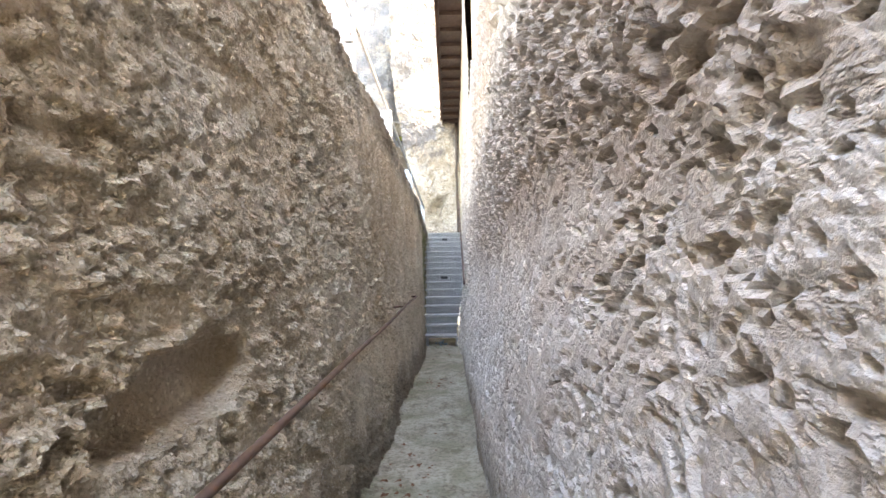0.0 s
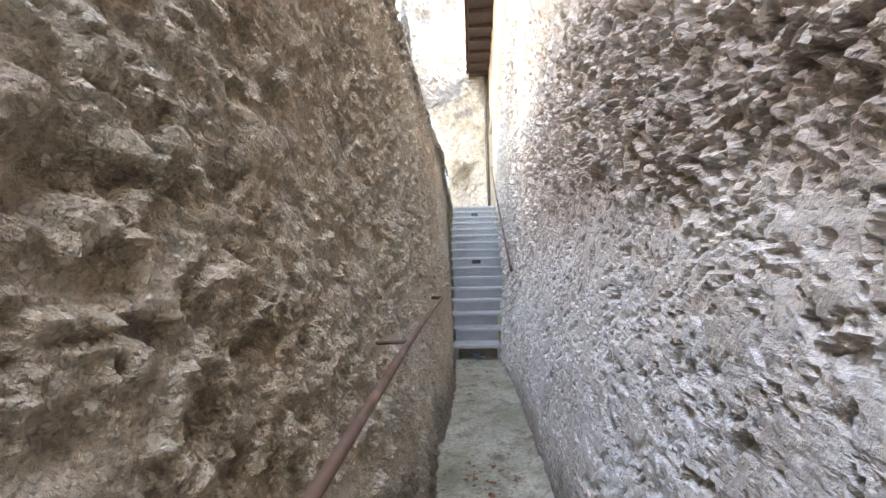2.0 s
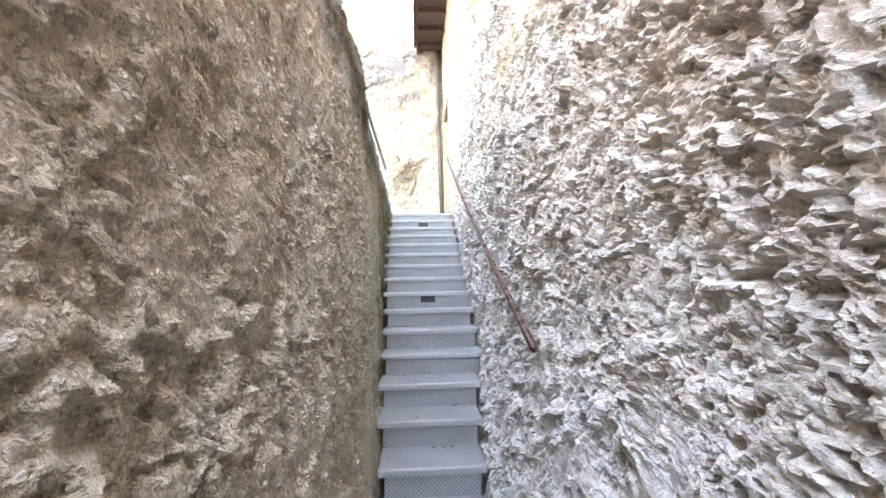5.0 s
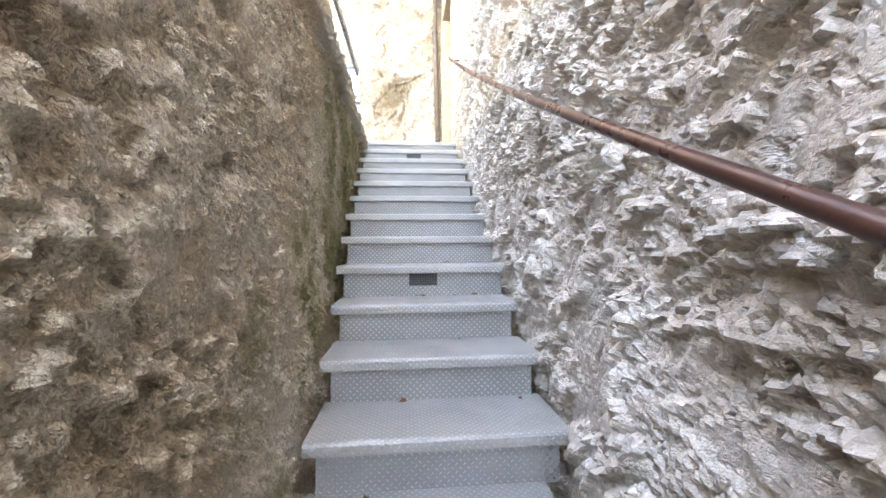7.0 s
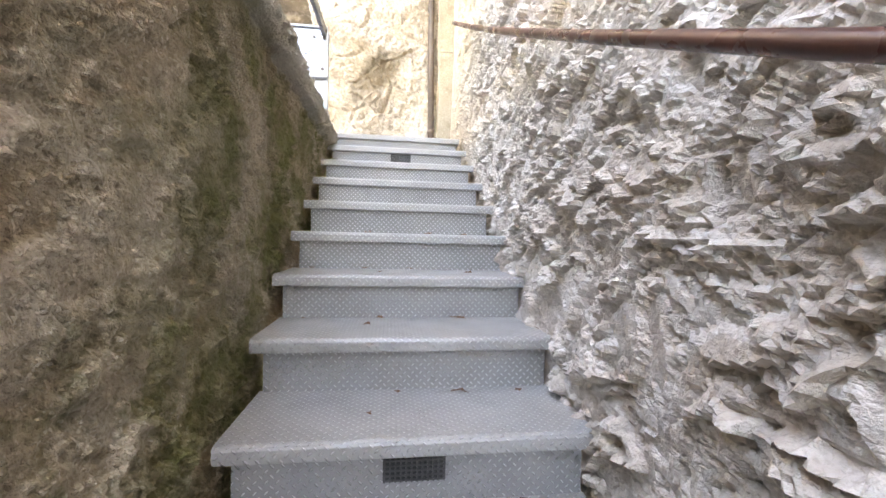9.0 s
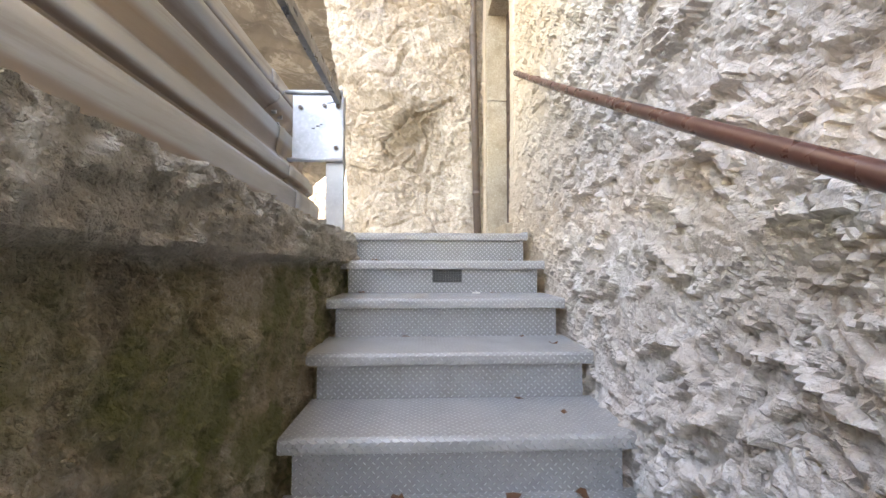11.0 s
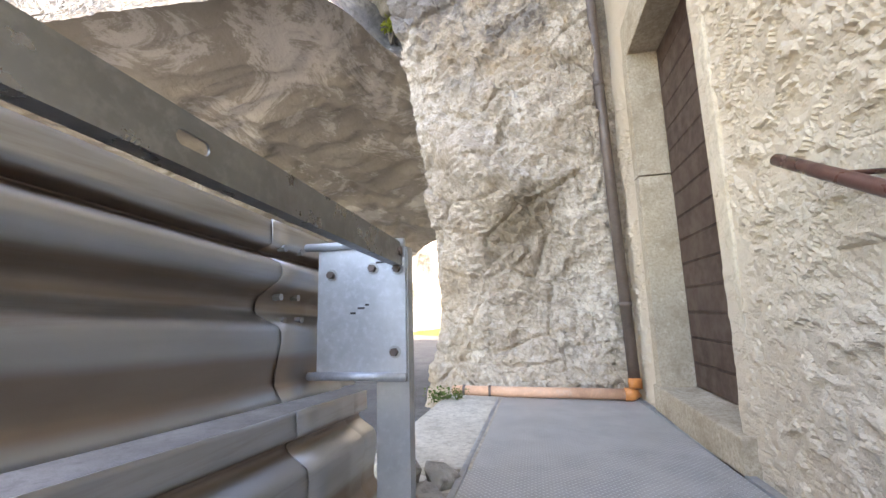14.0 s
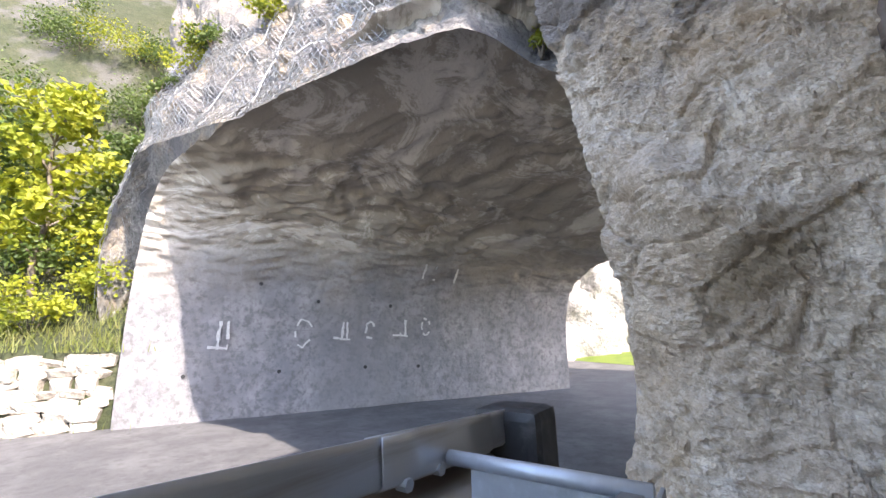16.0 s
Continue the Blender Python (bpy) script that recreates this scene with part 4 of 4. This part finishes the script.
P = np.stack([Xc, Yc, Zc], -1)
f1, f2, own, way = cells(P * 0.8 + 0.3 * fbm(P, 2, 7)[..., None], 15)
r = 0.6 * fbm(P * 0.25, 5, 33, 0.55) + 0.15 * own * smooth(0, 0.15, f2 - f1) + 0.10 * fbm(P * 2.2, 5, 37, 0.65)
r = r * smooth(-0.2, 1.0, U + 0.25)
Yc = Yc - r * 0.8
Zc = Zc + r * 0.25 * smooth(0.05, 0.6, U)
cliff = sheet("cliff", np.stack([Xc, Yc, Zc], -1), M_CLIFF, flip=True, smooth_shade=False)
tagged(cliff, "high pale limestone cliff above the tunnel", "cliff", kind="structure")

# ---- details of the tunnel ----


def on_wall(s, z, out=0.03):
    d = (s + 0.45) / 11.35
    lo, hi = 0.0, 0.5
    for _ in range(30):                 # climb the vault to height z
        m = (lo + hi) / 2
        lo, hi = (m, hi) if ROAD_Z - 0.05 + bore(np.array(m), d, 1 - 0.36 * d)[1] < z else (lo, m)
    q = BASE + HU * s - HN * (out + float(bore(np.array(lo), d, 1 - 0.36 * d)[0]))
    return Vector((q[0], q[1], z))


def stroke(points, width, bm):
    """A painted stroke: a thin slab along points (s, z) on the tunnel's long wall."""
    fine = []
    for (s0, z0), (s1, z1) in zip(points, points[1:]):
        m = max(1, int(math.hypot(s1 - s0, z1 - z0) / 0.09))
        fine += [(s0 + (s1 - s0) * k / m + rng.uniform(-0.015, 0.015), z0 + (z1 - z0) * k / m + rng.uniform(-0.015, 0.015)) for k in range(m)]
    fine.append(points[-1])
    full = width
    for (s0, z0), (s1, z1) in zip(fine, fine[1:]):
        if rng.random() < 0.18:          # worn away
            continue
        width = full * rng.uniform(0.45, 1.1)
        d = Vector((s1 - s0, z1 - z0)).normalized() * width / 2
        quad = [(s0 - d.y, z0 + d.x), (s0 + d.y, z0 - d.x), (s1 + d.y, z1 - d.x), (s1 - d.y, z1 + d.x)]
        f = [bm.verts.new(on_wall(a, b, 0.045)) for a, b in quad]
        g = [bm.verts.new(on_wall(a, b, 0.02)) for a, b in quad]
        bm.faces.new(f)
        for i in range(4):
            bm.faces.new((f[i], f[(i + 1) % 4], g[(i + 1) % 4], g[i]))


M_FADED = stone("faded_white_paint", (0.34, 0.345, 0.355), (0.46, 0.465, 0.48), (0.58, 0.58, 0.59), 12, 0.008)
rng = random.Random(3)
bm = bmesh.new()
for k, s in enumerate((1.3, 3.1, 4.0, 4.7, 5.5, 6.2)):
    h = 0.62 if k < 2 else 0.42
    zc = 3.85 + 0.02 * k
    w = h * 0.3
    if k % 2:
        ring = [(s + w * math.cos(a) * rng.uniform(0.8, 1.2), zc + h / 2 * math.sin(a) * rng.uniform(0.85, 1.15)) for a in np.linspace(0.4, 5.6, 11)]
        stroke(ring, 0.05, bm)
    else:
        stroke([(s, zc - h / 2), (s + 0.03, zc + h / 2)], 0.08, bm)
        stroke([(s + w, zc - h / 2), (s + w, zc + h / 2)], 0.07, bm)
        stroke([(s - 0.2, zc - h / 2 + 0.05), (s + w * 1.6, zc - h / 2)], 0.06, bm)
for s, z in ((6.0, 5.2), (6.3, 5.15), (6.9, 5.1)):
    stroke([(s, z), (s + 0.03, z + 0.35)], 0.06, bm)
marks = link("faded_wall_paint", bm, M_FADED, tunnel)
tagged(marks, "faded unreadable white paint strokes")
# solid dark discs, painting the shade inside the tie holes
for s, z in ((0.7, 3.0), (2.1, 5.0), (2.6, 3.0), (4.6, 3.0), (6.0, 2.95), (3.4, 4.6), (5.2, 4.5)):
    c = on_wall(s, z, 0.03)
    part("tie_hole", tube([c, c + Vector((HN[0], HN[1], 0)) * 0.03], 0.045, 10), M_DARK, tunnel)

# ---- slope, plants and far rock ----


def leaf_material(name, a, b, c):
    m, nt, bs = material(name, 0.55)
    n = Nodes(nt)
    isl = n.nt.nodes.new("ShaderNodeNewGeometry").outputs["Random Per Island"]
    col = n.mix(isl, a, b)
    col = n.mix(n.ramp(n.noise(1.3, 3.0), 0.45, 0.7, 0, 0.6), col, c)
    n.feed(bs.inputs["Base Color"], col)
    tr = n.put("ShaderNodeBsdfTranslucent", Color=col)
    mx = n.nt.nodes.new("ShaderNodeMixShader")
    mx.inputs[0].default_value = 0.35
    n.nt.links.new(bs.outputs[0], mx.inputs[1])
    n.nt.links.new(tr.outputs[0], mx.inputs[2])
    n.nt.links.new(mx.outputs[0], n.nt.nodes["Material Output"].inputs[0])
    return m


M_YOUNG = leaf_material("yellow_green_leaf", (0.22, 0.27, 0.02), (0.36, 0.36, 0.03), (0.12, 0.19, 0.02))
M_LEAF = leaf_material("green_leaf", (0.06, 0.11, 0.02), (0.12, 0.17, 0.035), (0.04, 0.075, 0.02))
M_GRASS = leaf_material("grass", (0.10, 0.14, 0.03), (0.20, 0.22, 0.06), (0.26, 0.22, 0.11))
M_BARK = stone("bark", (0.06, 0.05, 0.04), (0.13, 0.11, 0.085), (0.2, 0.17, 0.13), 40, 0.01)
M_HILL = stone("hill_soil", (0.014, 0.022, 0.008), (0.03, 0.04, 0.014), (0.055, 0.058, 0.03), 9, 0.05,
               lambda n: ((n.ramp(n.noise(0.35, 6.0, 0.65), 0.5, 0.62), (0.075, 0.075, 0.07)),))
M_DRYLEAF = leaf_material("dry_leaf", (0.16, 0.07, 0.035), (0.28, 0.13, 0.06), (0.10, 0.05, 0.03))

LINE0 = np.array((-11.5, 6.5))
se = np.arange(-40, 8, 0.5)
ee = np.concatenate([np.arange(0, 8, 0.25), np.arange(8, 40, 0.8)])
SS, EE = np.meshgrid(se, ee, indexing="ij")
Xh = LINE0[0] + HU[0] * SS + HN[0] * EE
Yh = LINE0[1] + HU[1] * SS + HN[1] * EE
Ph = np.stack([Xh, Yh, 0 * Xh], -1)
Zh = 3.45 + 0.62 * EE + 1.3 * np.clip(EE - 7, 0, None) + 0.35 * fbm(Ph * 0.5, 4, 19) * np.clip(EE, 0, 1) - 1.6 * (EE < 0.01)
hill = sheet("hillside", np.stack([Xh, Yh, Zh], -1), M_HILL)
tagged(hill, "steep grassy slope with rocks above the road", "slope", kind="structure")


def hill_at(s, e):
    i, j = np.argmin(np.abs(se - s)), np.argmin(np.abs(ee - e))
    return Vector((Xh[i, j], Yh[i, j], Zh[i, j]))


def add_leaf(bm, c, size, rng, droop=0.0):
    """A leaf of four triangles, folded along its rib."""
    d = Vector((rng.gauss(0, 1), rng.gauss(0, 1), rng.gauss(0, 0.6) - droop)).normalized()
    a = d.cross(Vector((rng.gauss(0, 1), rng.gauss(0, 1), rng.gauss(0, 1)))).normalized()
    up = d.cross(a)
    v = [bm.verts.new(c), bm.verts.new(c + d * size * 0.5 + a * size * 0.32 + up * size * 0.1), bm.verts.new(c + d * size), bm.verts.new(c + d * size * 0.5 - a * size * 0.32 + up * size * 0.1)]
    bm.faces.new((v[0], v[1], v[2]))
    bm.faces.new((v[0], v[2], v[3]))


def crown(centres, count, size, seed):
    """Leaves gathered in uneven clumps."""
    rng = random.Random(seed)
    bm = bmesh.new()
    for c, r in centres:
        for _ in range(int(count * r)):
            g = Vector((rng.gauss(0, 1), rng.gauss(0, 1), rng.gauss(0, 0.75)))
            add_leaf(bm, Vector(c) + g * r * 0.42, size * rng.uniform(0.6, 1.3), rng, 0.3)
    return bm


def tree(base, height, width, mat, label, seed, leaves=260, size=0.16):
    rng = random.Random(seed)
    t = empty("tree", base, label, "tree")
    pts = [Vector((0.12 * math.sin(k * 1.3 + seed), 0.1 * math.cos(k * 1.7), height * k / 8)) for k in range(9)]
    part("trunk", tube(pts, [0.09 * (1 - k / 9.5) for k in range(9)], 9), M_BARK, t, shade=True)
    blobs = []
    for k in range(16):
        h = height * (0.32 + 0.68 * k / 16)
        a = k * 2.4 + seed
        reach = width * (0.35 + 0.65 * math.sin(math.pi * (0.25 + 0.75 * k / 16))) * rng.uniform(0.6, 1.1)
        p = pts[min(8, int(h / height * 8))]
        q = Vector((math.cos(a) * reach, math.sin(a) * reach, h + rng.uniform(0.1, 0.5)))
        part("limb", tube([p, p.lerp(q, 0.55) + Vector((0, 0, 0.12)), q], [0.03, 0.018, 0.006], 6), M_BARK, t)
        for f in (0.45, 0.75, 1.0):
            blobs.append((p.lerp(q, f), rng.uniform(0.28, 0.6)))
    part("crown", crown(blobs, leaves, size, seed), mat, t)
    return t


def bush(base, r, mat, label, seed, size=0.12, count=420):
    rng = random.Random(seed)
    b = empty("bush", base, label, "bush", "bushes on the rocks")
    for k in range(4):
        a = k * 1.6 + seed
        part("stem", tube([(0, 0, -0.15), (math.cos(a) * r * 0.5, math.sin(a) * r * 0.5, r * 0.8)], [0.02, 0.006], 5), M_BARK, b)
    blobs = [((rng.gauss(0, r * 0.5), rng.gauss(0, r * 0.5), r * 0.55 + rng.gauss(0, r * 0.25)), r * rng.uniform(0.4, 0.8)) for _ in range(7)]
    part("foliage", crown(blobs, count, size, seed), mat, b)
    return b


tree(hill_at(-1.6, 2.0) - Vector((0, 0, 0.2)), 6.0, 1.3, M_YOUNG, "young yellow-green maple tree on the slope above the road", 5, 150, 0.2)
tree(hill_at(-3.4, 3.0) - Vector((0, 0, 0.2)), 5.0, 1.6, M_LEAF, "leafy green tree on the slope above the road", 8, 220, 0.15)
tree(hill_at(-0.6, 4.5) - Vector((0, 0, 0.2)), 4.2, 1.5, M_LEAF, "leafy green tree on the slope above the road", 11, 220, 0.15)
for k, (s, e, r) in enumerate(((-1.0, 1.0, 0.8), (-2.4, 1.1, 0.7), (-3.4, 1.6, 0.9), (0.0, 2.2, 0.9), (-1.8, 2.9, 1.0), (-4.6, 2.2, 1.0), (-0.6, 6.5, 1.2), (-3.0, 6.0, 1.3), (-1.5, 8.0, 1.4), (-5.0, 7.5, 1.5), (1.0, 4.0, 1.0), (-2.2, 10, 1.6), (-0.5, 9.5, 1.5), (-4.0, 9.5, 1.6), (-6.5, 9, 1.7), (-3.0, 12, 1.7), (-1.0, 12, 1.7), (-5.5, 12.0, 1.8), (0.5, 7.5, 1.3), (-7.5, 5.5, 1.4), (-6.2, 3.6, 1.2), (-2.5, 4.4, 1.0))):
    bush(hill_at(s, e), r, M_LEAF if k % 3 else M_YOUNG, "green bush on the slope above the road", 20 + k)


def cliff_at(x, u, push=0.0):
    i, j = np.argmin(np.abs(cx - x)), np.argmin(np.abs(cu - u))
    return Vector((Xc[i, j], Yc[i, j] - push, Zc[i, j]))


for k, (x, u, r) in enumerate(((-9.8, 2.2, 0.55), (-9.0, 2.5, 0.45), (-7.6, 2.9, 0.5), (-10.9, 1.7, 0.4), (-1.2, 4.2, 0.5), (-0.4, 4.8, 0.6), (-1.5, 6.0, 0.8), (-0.3, 7.5, 0.9), (-0.9, 9.5, 1.0), (-6.3, 3.6, 0.6), (-1.75, 0.35, 0.16))):
    bush(cliff_at(x, u, 0.1), r, M_LEAF if k % 2 else M_YOUNG, "small bush growing from the cliff", 60 + k, 0.09 if r > 0.3 else 0.05)

# wire net hung on the rock above the mouth
bm = bmesh.new()
i0, i1 = np.argmin(np.abs(cx + 13.0)), np.argmin(np.abs(cx + 3.6))
rng = random.Random(2)
for a in range(i0 - 40, i1, 2):
    for sgn in (1, -1):
        run = []
        for k in range(0, 44):
            i = a + (k if sgn > 0 else 44 - k)
            if i0 <= i <= i1:
                run.append((Xc[i, k] + rng.gauss(0, 0.012), Yc[i, k] - 0.05 + rng.gauss(0, 0.015), Zc[i, k] + rng.gauss(0, 0.012)))
        if len(run) > 3:
            tube(run, 0.006, 3, bm, False)
net = link("rock_net", bm, M_STEEL)
tagged(net, "grey wire rockfall net draped over the cliff", "net", kind="stuff")
for a, b in (((-8.2, 0.1), (-7.2, 3.0)), ((-6.6, 0.2), (-6.9, 3.0)), ((-11.6, 0.2), (-9.9, 1.6)), ((-5.2, 0.3), (-4.2, 2.0))):
    pts = [cliff_at(a[0] + (b[0] - a[0]) * f, a[1] + (b[1] - a[1]) * f, 0.10) for f in np.linspace(0, 1, 9)]
    c = link("net_cable", tube(pts, 0.012, 6), M_STEEL, shade=True)
    tagged(c, "steel cable holding the rockfall net", "cable", "cables of the net")

# grass on the slope
rng = random.Random(7)
bm = bmesh.new()
for _ in range(9000):
    s, e = rng.uniform(-9, 1.5), abs(rng.gauss(0, 2.2)) + 0.05
    p = hill_at(s, e) + Vector((rng.gauss(0, 0.2), rng.gauss(0, 0.2), 0))
    h = rng.uniform(0.15, 0.5)
    d = Vector((rng.gauss(0, 0.35), rng.gauss(0, 0.35), 1)).normalized()
    w = Vector((rng.gauss(0, 1), rng.gauss(0, 1), 0)).normalized() * 0.012
    bm.faces.new([bm.verts.new(q) for q in (p - w, p + w, p + d * h + Vector((0, 0, -0.02)))])
grass = link("grass", bm, M_GRASS)
tagged(grass, "long green and straw-coloured grass on the slope", "grass", kind="stuff")

# dry-stone wall at the road's edge
M_DRYSTONE = stone("dry_stone", (0.17, 0.15, 0.13), (0.30, 0.28, 0.25), (0.43, 0.41, 0.37), 14, 0.02)


def boulder(size, seed, rough=0.18):
    """An angular stone: a cube cut and jittered."""
    rng = random.Random(seed)
    bm = bmesh.new()
    bmesh.ops.create_cube(bm, size=1.0)
    bmesh.ops.bevel(bm, geom=bm.edges[:], offset=0.16, segments=1, affect="EDGES")
    for v in bm.verts:
        v.co = Vector((v.co.x * size[0] * (1 + rng.gauss(0, rough)), v.co.y * size[1] * (1 + rng.gauss(0, rough)), v.co.z * size[2] * (1 + rng.gauss(0, rough * 0.7))))
    me = bpy.data.meshes.new("stone")
    bm.to_mesh(me)
    bm.free()
    me.materials.append(M_DRYSTONE)
    return me


stones = [boulder((0.42 + 0.1 * (k % 3), 0.34, 0.19 + 0.03 * (k % 4)), 100 + k) for k in range(8)]
drywall = empty("dry_stone_wall", (*LINE0, ROAD_Z), "pale dry-stone retaining wall at the road edge", "wall")
tagged(drywall, kind="structure")
rng = random.Random(12)
for row in range(7):
    s = -12.0 + 0.2 * (row % 2)
    while s < 0.9:
        ob = new("stone", stones[rng.randrange(8)])
        ob.parent = drywall
        sc = rng.uniform(0.8, 1.25)
        q = HU * s + HN * (0.10 + 0.03 * row + rng.gauss(0, 0.03))
        ob.matrix_basis = pose(q[0], q[1], 0.10 + row * 0.205, rng.gauss(0, 7), rng.gauss(0, 7), 57.5 + rng.gauss(0, 9)) @ Matrix.Diagonal((sc, 1, rng.uniform(0.9, 1.2), 1))
        s += 0.46 * sc
core = part("core", box(-12.2, 1.0, 0.38, 0.7, -0.2, 1.3), M_DRYSTONE, drywall)
core.matrix_basis = pose(0, 0, 0, 0, 0, 57.5)

# beyond the far mouth: verge and a sunlit rock face
M_FAR = stone("grey_rock", (0.16, 0.165, 0.18), (0.34, 0.345, 0.36), (0.50, 0.50, 0.495), 3, 0.1)
a, h = np.arange(-36, 8, 0.35), np.arange(-0.5, 26, 0.4)
AA, HH = np.meshgrid(a, h, indexing="ij")
Pf = np.stack([AA, HH, 0 * AA], -1)
d = 0.12 * HH + 0.9 * fbm(Pf * 0.35, 5, 71, 0.55) + 0.25 * fbm(Pf * 1.6, 3, 75)
FA, FN = np.array((0.70, 0.714)), np.array((0.714, -0.70))        # along the face, and out of it
far = sheet("far_cliff", np.stack([-6.6 + FA[0] * (AA + 10) - FN[0] * d, 29.0 + FA[1] * (AA + 10) - FN[1] * d, ROAD_Z + HH], -1), M_FAR, flip=True)
tagged(far, "grey sunlit rock face beyond the tunnel", "cliff", kind="structure")
Ag, Dg = np.meshgrid(np.arange(-36, 8, 0.4), np.linspace(0, 7, 16), indexing="ij")
gq = np.stack([BASE[0] + HU[0] * (18.5 + Dg) - HN[0] * Ag, BASE[1] + HU[1] * (18.5 + Dg) - HN[1] * Ag, ROAD_Z + 0.02 + 0.10 * Dg], -1)
verge = sheet("grass_verge", gq, leaf_material("verge_grass", (0.16, 0.24, 0.04), (0.24, 0.32, 0.06), (0.12, 0.2, 0.04)))
tagged(verge, "bright green grass verge beyond the tunnel", "grass", kind="structure")

# ---- small things on the landing, stairs and floor ----

for k, (x, y, z, s) in enumerate(((-0.62, 5.02, 2.66, 0.16), (-0.60, 5.12, 2.72, 0.11), (-0.67, 5.16, 2.60, 0.18), (-0.58, 4.93, 2.60, 0.10), (-0.72, 5.05, 2.74, 0.09), (-0.60, 5.0, 2.52, 0.13), (-0.56, 4.72, 2.56, 0.07), (-0.78, 4.55, 2.735, 0.08), (-0.85, 4.3, 2.735, 0.06))):
    me = boulder((s, s * 0.9, s * 0.7), 300 + k)
    ob = new("rubble_stone", me)
    ob.location, ob.rotation_euler = (x, y, z), (0.3 * k, 0.2, k)
    tagged(ob, "broken pale stone at the end of the retaining wall", "stone", "rubble at the stair head")


def dry_leaf(p, size, seed, mat):
    rng = random.Random(seed)
    bm = bmesh.new()
    n = 7
    rim = []
    for k in range(n):
        a = 2 * math.pi * k / n
        r = size * (0.5 + 0.35 * (k % 2)) * rng.uniform(0.7, 1.2)
        rim.append(bm.verts.new((math.cos(a) * r, math.sin(a) * r * 0.7, size * rng.uniform(0.0, 0.35))))
    c = bm.verts.new((0, 0, 0.003))
    for k in range(n):
        bm.faces.new((c, rim[k], rim[(k + 1) % n]))
    ob = link("dry_leaf", bm, mat)
    ob.location, ob.rotation_euler = p, (0, 0, rng.uniform(0, 6.28))
    return ob


rng = random.Random(31)
for k in range(2, 16):
    for _ in range(rng.choice((2, 3, 4, 5)) if k > 2 else 3):
        y = (k - 1) * RUN + rng.choice((0.29, 0.31, 0.3, rng.uniform(0.05, 0.25)))
        x = rng.uniform(STEP_L[k - 1] + 0.06, STEP_R[k - 1] - 0.06)
        ob = dry_leaf((x, y, k * RISE + 0.003), rng.choice((0.018, 0.024, 0.03, 0.04)), rng.randrange(9999), M_DRYLEAF)
        tagged(ob, "curled brown dry leaf on a steel step", "leaf", "dry leaves")
for _ in range(110):
    y = rng.choice((rng.uniform(-8, -0.2), rng.gauss(-5.1, 0.18), rng.gauss(-5.4, 0.12), rng.gauss(-3.0, 0.15), rng.gauss(-0.4, 0.2)))
    ob = dry_leaf((rng.gauss(-0.05, 0.11), y, 0.0), rng.choice((0.015, 0.022, 0.035)), rng.randrange(9999), M_DRYLEAF)
    tagged(ob, "small brown dry leaf on the alley floor", "leaf", "dry leaves")
M_PAPER = steel("white_paper", (0.75, 0.74, 0.70), 0.8, 0.0)
scrap = link("paper_scrap", box(-0.02, 0.02, -0.006, 0.006, 0, 0.01), M_PAPER, bevel=0.002)
scrap.location, scrap.rotation_euler = (0.16, 13 * RUN + 0.27, 14 * RISE + 0.001), (0, 0, 0.1)
tagged(scrap, "small white paper stub on a steel step", "litter")
M_BLUE = steel("blue_plastic", (0.30, 0.42, 0.50), 0.4, 0.0)
bm = crown([((0, 0, 0.03), 0.09)], 400, 0.05, 77)
bag = link("plastic_scrap", bm, M_BLUE)
bag.location = (-0.02, 0.05, -0.01)
tagged(bag, "crumpled pale blue plastic under the first step", "litter")
weed = empty("weed", (-0.93, 6.75, LAND_Z - 0.07), "small green weed by the drain pipe end", "plant")
part("foliage", crown([((0.05 * k, 0.02 * k, 0.03 + 0.01 * (k % 3)), 0.07) for k in range(-2, 3)], 900, 0.025, 91), M_LEAF, weed)
part("stem", tube([(0, 0, -0.02), (0.03, 0, 0.1)], 0.004, 5), M_LEAF, weed)
